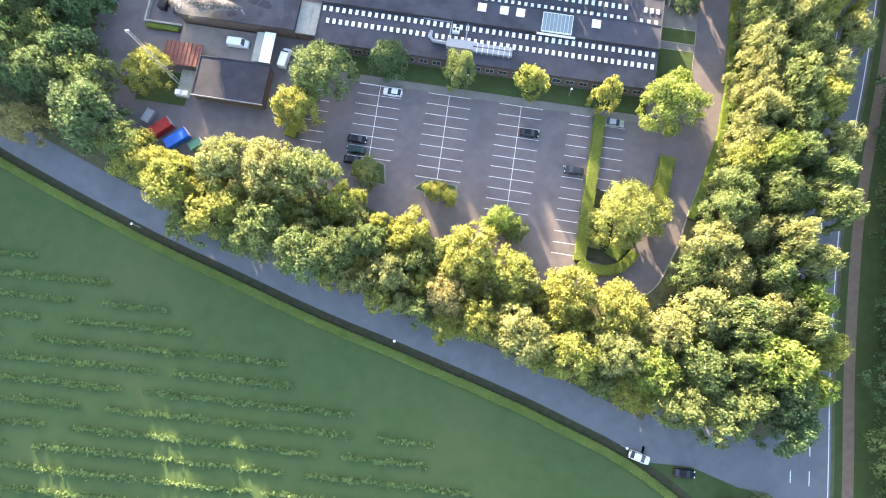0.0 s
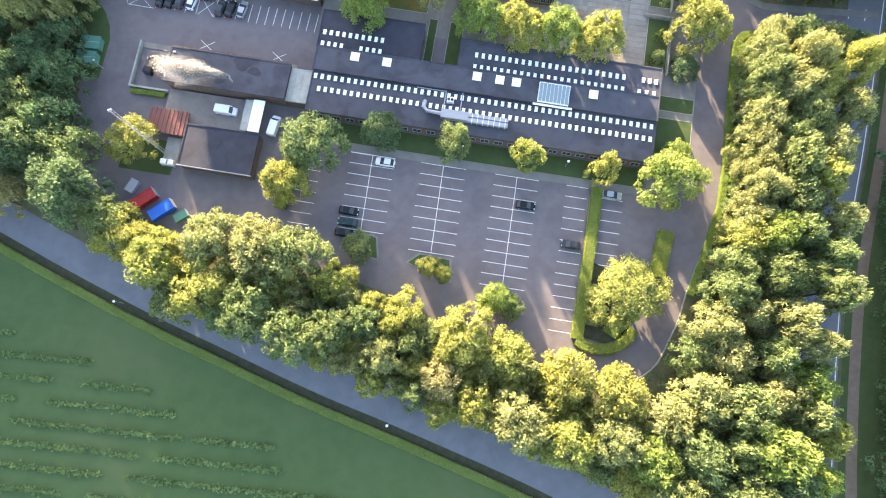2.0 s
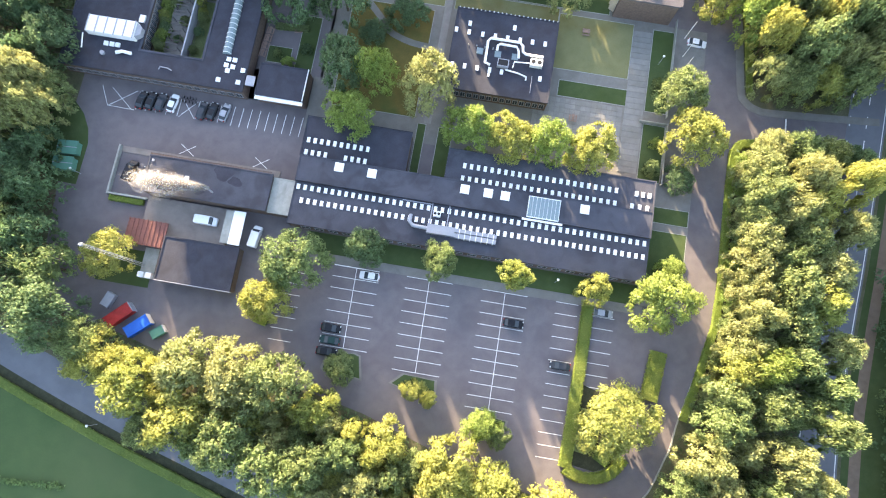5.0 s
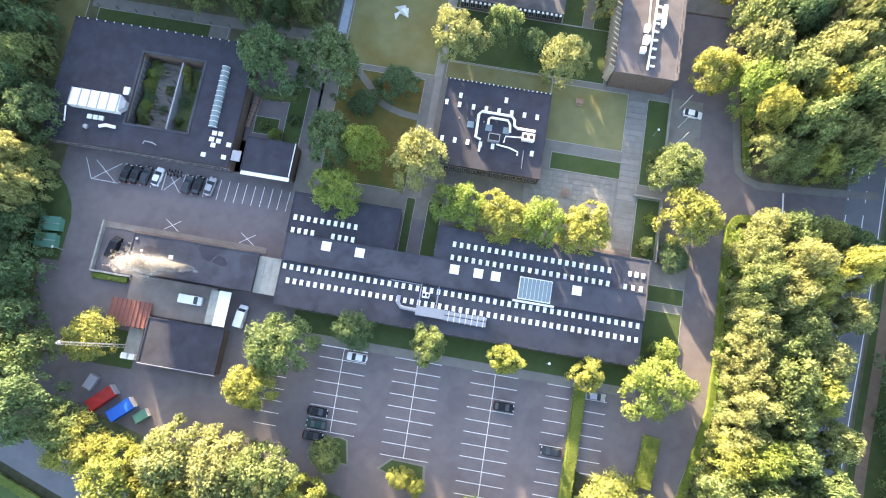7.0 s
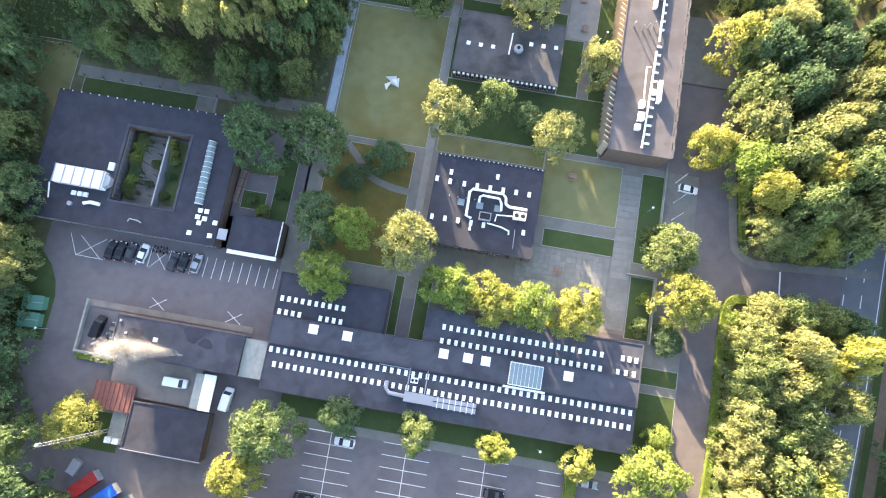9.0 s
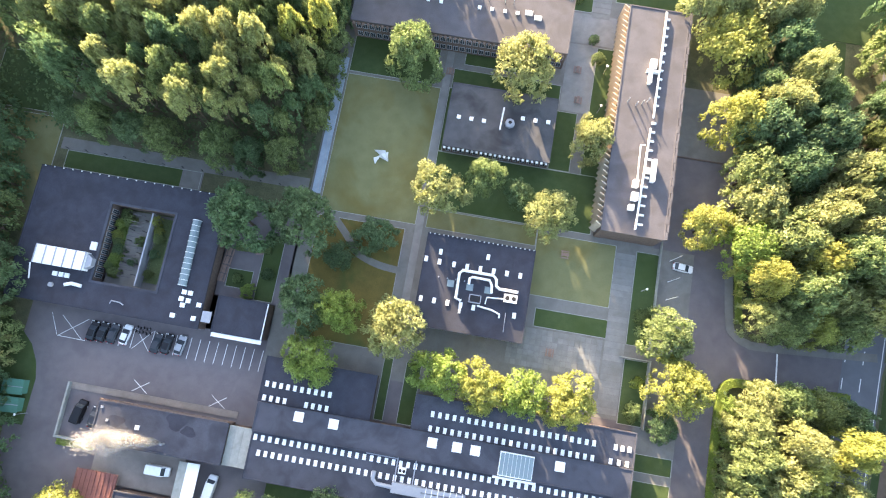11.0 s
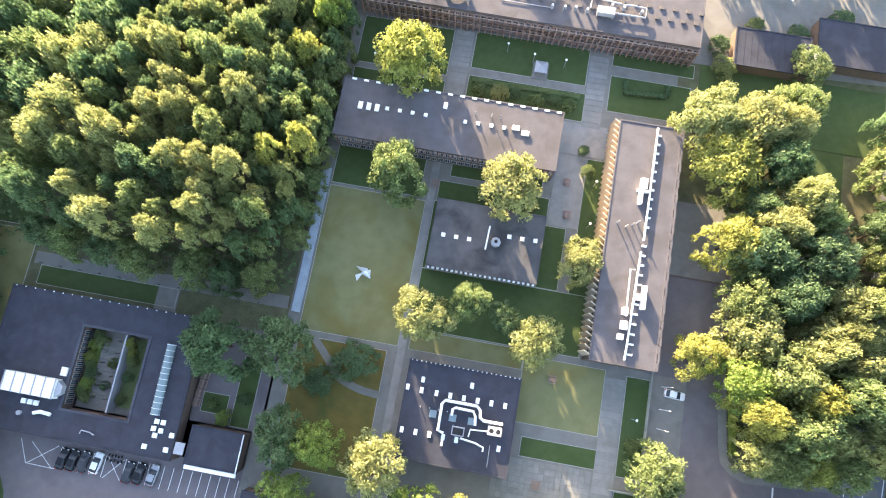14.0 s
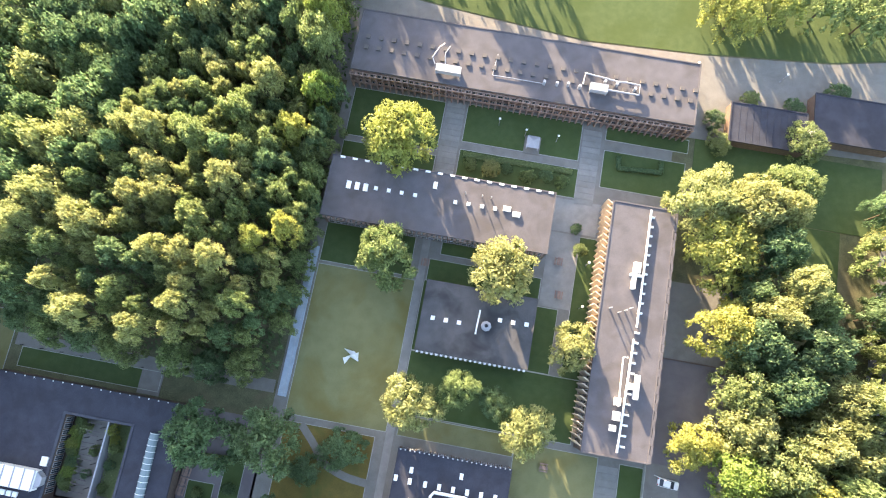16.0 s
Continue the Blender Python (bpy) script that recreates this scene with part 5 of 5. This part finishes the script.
def hull(sections, sides):
    """A closed body lofted through cross-sections along x: each is x, half width, low z, high z."""
    bm = bmesh.new()
    rings = []
    for x, w, z0, z1 in sections:
        soft = min(0.12, (z1 - z0) * 0.3)
        rings.append([bm.verts.new(p) for p in ((x, -w, z0), (x, -w, z1 - soft), (x, -w + soft, z1), (x, w - soft, z1), (x, w, z1 - soft), (x, w, z0))])
    for a, b in zip(rings, rings[1:]):
        for i in range(6):
            bm.faces.new((a[i], a[(i + 1) % 6], b[(i + 1) % 6], b[i]))
    bm.faces.new(rings[0][::-1])
    bm.faces.new(rings[-1])
    bmesh.ops.recalc_face_normals(bm, faces=bm.faces)
    return bm


def car(x, y, turn, colour, z=0.04, van=False, group="parked cars"):
    long, wide = (5.0, 0.97) if van else (4.5, 0.9)
    ob = base("van" if van else "car", colour + (" delivery van parked on the paving" if van else " passenger car parked on the asphalt"), "van" if van else "car", x, y, z, turn, group)
    h = long / 2
    if van:
        part("body", hull([(-h, wide * 0.9, 0.3, 1.85), (-h + 0.2, wide, 0.25, 1.95), (h - 1.5, wide, 0.25, 1.95), (h - 0.8, wide, 0.25, 1.2), (h - 0.1, wide * 0.92, 0.25, 0.95), (h, wide * 0.8, 0.3, 0.7)], 6), PAINT[colour], ob)
        part("windscreen", hull([(h - 1.48, wide * 0.9, 1.2, 1.93), (h - 0.86, wide * 0.9, 1.1, 1.3)], 6), M["glass"], ob)
    else:
        part("body", hull([(-h, wide * 0.82, 0.35, 0.78), (-h + 0.25, wide * 0.97, 0.2, 0.95), (-0.9, wide, 0.2, 0.97), (0.9, wide, 0.2, 0.92), (h - 0.3, wide * 0.95, 0.2, 0.82), (h, wide * 0.75, 0.3, 0.62)], 6), PAINT[colour], ob)
        cabin = part("cabin", hull([(-h + 0.35, wide * 0.8, 0.9, 0.98), (-h + 0.95, wide * 0.82, 0.9, 1.4), (0.35, wide * 0.82, 0.9, 1.42), (1.15, wide * 0.84, 0.85, 0.96)], 6), M["glass"], ob)
        part("roof", hull([(-h + 1.0, wide * 0.72, 1.36, 1.43), (-0.6, wide * 0.75, 1.38, 1.46), (0.25, wide * 0.72, 1.38, 1.45)], 6), PAINT[colour], cabin)
    for a in (-1, 1):
        part("headlight", boxes((h - 0.28, h - 0.1, a * wide * 0.62 - 0.16, a * wide * 0.62 + 0.16, 0.55, 0.86)), LAMP, ob)
        part("tail_light", boxes((-h - 0.01, -h + 0.14, a * wide * 0.66 - 0.14, a * wide * 0.66 + 0.14, 0.6, 0.92)), TAIL, ob)
        for b in (-1.35, 1.35):
            wheel = part("wheel", tube(bmesh.new(), [(b, a * wide * 0.78, 0.32), (b, a * wide * 1.0, 0.32)], 0.32, 14), M["black"], ob)
            part("rim", tube(bmesh.new(), [(b, a * wide * 1.0, 0.32), (b, a * wide * 1.015, 0.32)], 0.2, 10), M["grey"], wheel)
    return ob


car(-20.5, 56.4, 180, "white")
car(12.4, 51.4, 0, "black")
car(-26.6, 43.8, 0, "black")
car(-26.4, 41.2, 180, "dark green")
car(-26.6, 38.7, 0, "black")
car(23.6, 44.1, 180, "dark grey")
car(31.4, 56.9, 0, "silver")
for x, y, colour in ((-80.7, 88.2, "black"), (-78.5, 88.3, "black"), (-76.1, 88.4, "dark grey"), (-73.3, 88.6, "white"), (-66.2, 88.0, "dark grey"), (-63.8, 88.2, "black"), (-60.9, 88.4, "silver")):
    car(x, y, 82, colour)
car(-58.6, 62.4, 0, "white", 0.9, True)
car(-47.3, 60.8, 84, "white", 0.04, True)
car(45.8, 124.5, -4, "white")
car(44.9, -15.9, -13, "white", 0.06)
car(54.5, -17.6, 3, "black", 0.0)
car(-78.7, 71.0, 80, "black", 0.04, True)
car(-75.4, 70.4, 84, "dark grey")


# ---- yard things ----
def container(name, label, x, y, turn, material, long, wide, high):
    ob = base(name, label, "container", x, y, 0.04, turn, "containers in the yard")
    part("body", boxes((-long / 2, long / 2, -wide / 2, wide / 2, 0.1, high)), material, ob)
    part("rim", boxes((-long / 2 - 0.06, long / 2 + 0.06, -wide / 2 - 0.06, -wide / 2 + 0.08, high, high + 0.1), (-long / 2 - 0.06, long / 2 + 0.06, wide / 2 - 0.08, wide / 2 + 0.06, high, high + 0.1)), material, ob)
    for k in range(int(long / 0.7)):
        u = -long / 2 + 0.35 + k * 0.7
        part("rib", boxes((u, u + 0.1, -wide / 2 - 0.08, -wide / 2 - 0.003, 0.1, high)), material, ob)
        part("rib", boxes((u, u + 0.1, wide / 2 + 0.003, wide / 2 + 0.08, 0.1, high)), material, ob)
    part("end_frame", boxes((long / 2 + 0.003, long / 2 + 0.15, -wide / 2, wide / 2, 0.1, high + 0.25)), M["grey"], ob)
    for a in (-1, 1):
        part("skid", boxes((-long / 2, long / 2, a * wide * 0.3 - 0.08, a * wide * 0.3 + 0.08, -0.02, 0.097)), M["black"], ob)
    return ob


container("waste_container", "long red steel waste container in the yard", -72.4, 38.8, 45, M["red"], 6.2, 2.4, 2.0)
container("waste_container", "blue steel waste container in the yard", -67.8, 37.2, 43, M["blue"], 5.6, 2.4, 1.8)
container("waste_container", "small dark green skip in the yard", -63.4, 36.6, 40, M["green"], 3.0, 1.8, 1.3)
container("waste_container", "small grey tarpaulin-covered skip in the yard", -75.8, 41.6, 70, M["grey"], 3.0, 1.9, 1.3)
for y in (73.8, 70.0):
    hut = base("garden_hut", "small green sheet-metal hut beside the drive", "hut", -93.6, y, 0, 4, "huts by the drive")
    part("wall", boxes((-2.1, 2.1, -1.4, 1.4, -0.1, 2.0)), M["green"], hut)
    part("roof", prism([(-2.3, -1.6), (2.3, -1.6), (2.3, 1.6), (-2.3, 1.6)], 2.003, 2.2), M["green"], hut)
    part("ridge", boxes((-2.3, 2.3, -0.08, 0.08, 2.2, 2.3)), M["grey"], hut)


def lattice(x, y, high):
    ob = base("lattice_mast", "tall slender grey lattice mast beside the store", "mast", x, y, 0.0, 20)
    corners = [(0.32 * math.cos(a), 0.32 * math.sin(a)) for a in (0.5, 2.6, 4.7)]
    for cx, cy in corners:
        part("leg", tube(bmesh.new(), [(cx * 1.3, cy * 1.3, -0.1), (cx, cy, high)], 0.045, 6), M["grey"], ob)
    for k in range(int(high / 1.2)):
        z = 0.4 + k * 1.2
        for i in range(3):
            a, b = corners[i], corners[(i + 1) % 3]
            part("brace", tube(bmesh.new(), [(a[0] * 1.1, a[1] * 1.1, z), (b[0] * 1.1, b[1] * 1.1, z + 1.1)], 0.022, 4), M["grey"], ob)
    part("platform", boxes((-0.35, 0.35, -0.35, 0.35, high, high + 0.08)), M["grey"], ob)
    for a in (-0.3, 0.3):
        part("floodlight", boxes((a * 0.7 - 0.15, a * 0.7 + 0.15, -0.18, 0.18, high + 0.08, high + 0.42)), M["grey"], ob)


lattice(-70.2, 50.4, 25.0)
for y in (125.7, 120.9, 116.8):
    pole = base("flagpole", "tall white flagpole beside the parking bay", "flagpole", 43.0, y, 0, 0, "flagpoles")
    part("pole", tube(bmesh.new(), [(0, 0, -0.1), (0, 0, 7.2)], [0.09, 0.05], 8), M["white"], pole)
    part("knob", tube(bmesh.new(), [(0, 0, 7.2), (0, 0, 7.4)], 0.09, 8), M["grey"], pole)


def street_lamp(x, y, high=4.0, turn=0.0):
    ob = base("street_lamp", "slim grey lamp post with a white head", "lamp", x, y, 0, turn, "lamp posts")
    part("post", tube(bmesh.new(), [(0, 0, -0.1), (0, 0, high)], [0.07, 0.045], 7), M["grey"], ob)
    part("head", tube(bmesh.new(), [(0, 0, high), (0, 0, high + 0.12), (0, 0, high + 0.32)], [0.2, 0.3, 0.12], 12), M["white"], ob)


for x, y in ((-71.6, 15.6), (-9.8, -0.4), (41.2, -14.2), (-24, 61.5), (-3.6, 61.7), (20.2, 62), (37.4, 117.8), (22.4, 168), (22.2, 158), (-2.5, 198), (4.0, 196.4), (11.5, 196.2), (41.6, 220.3), (62.5, 221), (-33, 190), (-90.2, 68.6)):
    street_lamp(x, y)


def bench(x, y, turn):
    ob = base("picnic_table", "dark timber picnic table with two benches", "table", x, y, 0.05, turn, "picnic tables")
    part("tabletop", boxes(*[(-0.9, 0.9, -0.36 + k * 0.18, -0.2 + k * 0.18, 0.7, 0.75) for k in range(4)]), M["wood"], ob)
    for a in (-0.75, 0.75):
        part("seat", boxes((-0.9, 0.9, a - 0.14, a + 0.14, 0.42, 0.46)), M["wood"], ob)
    for a in (-0.65, 0.65):
        part("leg", boxes((a - 0.05, a + 0.05, -0.75, 0.75, 0.3, 0.38), (a - 0.05, a + 0.05, -0.4, -0.3, -0.05, 0.7), (a - 0.05, a + 0.05, 0.3, 0.4, -0.05, 0.7)), M["wood"], ob)


for x, y, turn in ((19.1, 100.8, 90), (16.2, 167.8, 90), (17.3, 160.2, 90), (-13.6, 162.2, 90), (19.4, 123.0, 0), (-48.5, 112, 10), (-105.6, 113.6, 70), (-107.2, 106.2, 55), (-55.6, 104.6, 85), (-55.4, 106.6, 85), (-55.2, 108.6, 85), (-55.0, 110.6, 85)):
    bench(x, y, turn)

# white sculpture on the lawn
bm = bmesh.new()
for points in (((-2.2, 2.0, 0.1), (0.2, 0.4, 0.1), (1.4, 1.6, 2.6), (2.6, -0.8, 0.4)), ((-1.2, -2.2, 0.1), (-0.6, 0.2, 0.1), (0.4, 0.3, 1.8), (-1.9, -0.6, 0.6)), ((-0.6, 0.2, 0.1), (2.4, -0.9, 0.1), (2.2, 1.6, 1.4), (0.2, 0.4, 2.2))):
    v = [bm.verts.new(p) for p in points]
    for f in ((0, 1, 2), (0, 2, 3), (0, 3, 1), (1, 3, 2)):
        bm.faces.new([v[i] for i in f])
statue = tagged(linked("sculpture", bm, M["white"]), "white folded abstract sculpture on the lawn", "sculpture")
statue.matrix_world = pose(-26.0, 138.4, 0.02) @ Matrix.Diagonal((0.8, 0.8, 0.8, 1))

# long pale rail wall beside the lawn
jetty = base("lawn_wall", "long pale blue-grey concrete wall edging the lawn", "wall")
part("wall", boxes((-39.9, -38.0, 127.5, 161.5, -0.1, 0.55)), M["bluewall"], jetty)
for k in range(9):
    part("post", tube(bmesh.new(), [(-38.4, 128.4 + k * 4.0, 0.5), (-38.4, 128.4 + k * 4.0, 1.7)], 0.07, 6), M["grey"], jetty)
part("handrail", tube(bmesh.new(), [(-38.4, 127.8, 1.6), (-38.4, 161.2, 1.6)], 0.05, 6), M["grey"], jetty)
walkway = base("garden_path", "concrete path north of the canteen with low posts", "path", kind="structure")
part("path", boxes((-100, -41, 127.8, 130.6, -0.1, 0.12)), M["paving"], walkway)
part("path", boxes((-70.5, -65.5, 122.5, 127.797, -0.1, 0.11)), M["paving"], walkway)
for k in range(12):
    part("post", tube(bmesh.new(), [(-98 + k * 4.6, 128.0, 0.1), (-98 + k * 4.6, 128.0, 1.4)], 0.07, 6), M["black"], walkway)
fence = base("garden_fence", "low grey fence along the parking bay", "fence")
part("panel", boxes((40.5, 40.62, 104.5, 129.6, -0.1, 1.3)), M["concrete"], fence)
fence = base("garden_wall", "low pale wall round a planted court", "wall")
part("panel", boxes((40.8, 41.0, 88, 102.8, -0.1, 1.4), (34.4, 40.797, 102.6, 102.8, -0.1, 1.2)), M["concrete"], fence)
monument = base("stone_pavilion", "small grey pyramid-roofed garden shelter on a slab", "shelter", 6.1, 194.6, 0.1)
part("slab", boxes((-1.9, 1.9, -2.4, 2.0, -0.15, 0.12)), M["paving"], monument)
for a in (-1.3, 1.3):
    for b in (-1.3, 1.3):
        part("post", boxes((a - 0.08, a + 0.08, b - 0.08, b + 0.08, 0.12, 1.8)), M["grey"], monument)
part("roof", tube(bmesh.new(), [(0, 0, 1.8), (0, 0, 2.6)], [2.1, 0.1], 4), M["grey"], monument)
# plants' frames in the court
for k in range(6):
    trellis = base("pergola_frame", "dark timber pergola frame in the canteen court", "pergola", -76.4, 100.8 + k * 2.5, 0.0, 0, "pergola frames")
    part("beam", boxes((-1.5, 1.5, 0, 0.15, 2.3, 2.5), (-1.5, 1.5, 1.6, 1.75, 2.3, 2.5)), M["vent"], trellis)
    for a in (-1.4, 1.4):
        part("post", boxes((a - 0.07, a + 0.07, 0.8, 0.95, -0.1, 2.3)), M["vent"], trellis)
part("divider", boxes((-73.3, -73.0, 99.2, 115.9, 0.0, 3.0)), M["grey"], canteen)

# steam over the boiler house flue
m = bpy.data.materials.new("steam")
m.use_nodes = True
n = m.node_tree.nodes
thin, clear, both = n.new("ShaderNodeBsdfTranslucent"), n.new("ShaderNodeBsdfTransparent"), n.new("ShaderNodeMixShader")
veil, lit = n.new("ShaderNodeMixShader"), n["Principled BSDF"]
lit.inputs["Base Color"].default_value, lit.inputs["Roughness"].default_value = (0.86, 0.84, 0.82, 1), 1.0
thin.inputs["Color"].default_value = (0.85, 0.83, 0.82, 1)
both.inputs[0].default_value, veil.inputs[0].default_value = 0.5, 0.085
m.node_tree.links.new(lit.outputs[0], both.inputs[1])
m.node_tree.links.new(thin.outputs[0], both.inputs[2])
m.node_tree.links.new(clear.outputs[0], veil.inputs[1])
m.node_tree.links.new(both.outputs[0], veil.inputs[2])
m.node_tree.links.new(veil.outputs[0], n["Material Output"].inputs["Surface"])
rng = np.random.default_rng(9)
count = 15000
puff = rng.integers(0, 16, count)
pu, po = np.linspace(0.05, 0.95, 16), rng.normal(size=(16, 3))
u = np.clip(pu[puff] * 0.85 + rng.normal(0, 0.05, count), 0, 1)
spread = 0.25 + 2.6 * u ** 0.8
c = np.column_stack([-57.8 - 15.5 * u, 68.6 - 0.5 * u - 1.2 * u ** 2 + 1.5 * np.maximum(u - 0.7, 0), 6.6 + 2.2 * u])
p = c + po[puff] * spread[:, None] * 0.45 + rng.normal(size=(count, 3)) * spread[:, None] * 0.42
nrm = rng.normal(size=(count, 3))
nrm /= np.linalg.norm(nrm, axis=1)[:, None]
t = np.cross(nrm, rng.normal(size=(count, 3)))
t /= np.linalg.norm(t, axis=1)[:, None]
w, s = np.cross(nrm, t), rng.uniform(0.12, 0.34, count)[:, None]
quads = np.stack([p - t * s, p - w * s, p + t * s, p + w * s], 1).reshape(-1, 3)
tagged(new("steam_plume", leaf_mesh("steam_plume", quads, m)), "white steam drifting from the boiler house flue", "steam", kind="stuff")

# kerbed islands in the car park
for points in ([(-27.4, 34.9), (-18.0, 33.8), (-19.2, 39.0), (-20.6, 39.4), (-26.6, 38.6)], [(-12.2, 34.4), (-1.4, 31.4), (-2.0, 36.6), (-9.6, 36.9)], [(4.4, 28.6), (13.8, 25.6), (14.4, 30.8), (6.6, 31.6)]):
    mid = (sum(p[0] for p in points) / len(points), sum(p[1] for p in points) / len(points))
    isle = base("traffic_island", "low kerbed planting island in the car park", "island", kind="structure")
    part("kerb", prism(points, -0.1, 0.15), M["paving"], isle)
    part("bed", prism([(mid[0] + (x - mid[0]) * 0.88, mid[1] + (y - mid[1]) * 0.88) for x, y in points], 0.0, 0.17), M["lawn"], isle)

# damp patches on the boiler house roof
for x, y, r in ((-68.6, 71.2, 1.6), (-56.2, 73.0, 2.1), (-53.2, 71.6, 1.5), (-60.6, 68.2, 1.1)):
    points = [(x + r * (1 + 0.25 * math.sin(3 * a + x)) * math.cos(a), y + r * 0.75 * (1 + 0.2 * math.sin(2 * a + y)) * math.sin(a)) for a in (k * math.pi / 9 for k in range(18))]
    part("roof_patch", prism(points, 4.5, 4.506), M["felt_dark"], boiler, "dark damp patch on the roof")

# cycles and bins beside the parked cars
for k in range(5):
    x = -71.3 + k * 0.75
    cycle = base("bicycle", "dark bicycle parked by the hatched bay", "bicycle", x, 90.2 - 0.2 * (k % 2), 0.05, 78 + 6 * k, "parked bicycles")
    for a in (-0.5, 0.5):
        part("wheel", tube(bmesh.new(), [(a, -0.02, 0.34), (a, 0.02, 0.34)], 0.34, 14), M["black"], cycle)
    part("frame", tube(bmesh.new(), [(-0.5, 0, 0.34), (-0.15, 0, 0.75), (0.35, 0, 0.78), (0.5, 0, 0.34)], 0.03, 6), M["vent"], cycle)
    part("handlebar", tube(bmesh.new(), [(0.38, -0.28, 1.0), (0.38, 0.28, 1.0)], 0.02, 6), M["grey"], cycle)
    part("saddle", boxes((-0.3, -0.05, -0.08, 0.08, 0.86, 0.94)), M["black"], cycle)
    part("seat_post", tube(bmesh.new(), [(-0.16, 0, 0.72), (-0.17, 0, 0.88)], 0.02, 6), M["grey"], cycle)
    part("steering_post", tube(bmesh.new(), [(0.35, 0, 0.78), (0.38, 0, 1.0)], 0.02, 6), M["grey"], cycle)

# ---- paving slabs ----
terrace = base("terrace_paving", "square concrete slabs of the terrace with dark joints", "paving", kind="structure")
slab = part("slab", boxes((-0.58, 0.58, -0.58, 0.58, 0.0, 0.075)), M["slab"], terrace)
slab.matrix_local = pose(10.2, 97.6, 0.05)
for i in range(17):
    for j in range(7):
        if i + j:
            again(slab, pose(10.2 + i * 1.22, 97.6 + j * 1.22, 0.05 + 0.006 * ((i * 7 + j * 3) % 4)))
beam = part("slab", boxes((-2.2, 2.2, -0.68, 0.68, 0.0, 0.08)), M["slab"], terrace)
beam.matrix_local = pose(33.0, 90.6, 0.05)
for j in range(1, 25):
    again(beam, pose(33.0, 90.6 + j * 1.43, 0.05 + 0.006 * (j % 3)))
for j in range(13):
    again(beam, pose(-13.3, 184.2 + j * 1.43, 0.05 + 0.006 * (j % 3)))
    again(beam, pose(19.9, 182.8 + j * 1.43, 0.05 + 0.006 * (j % 3)))
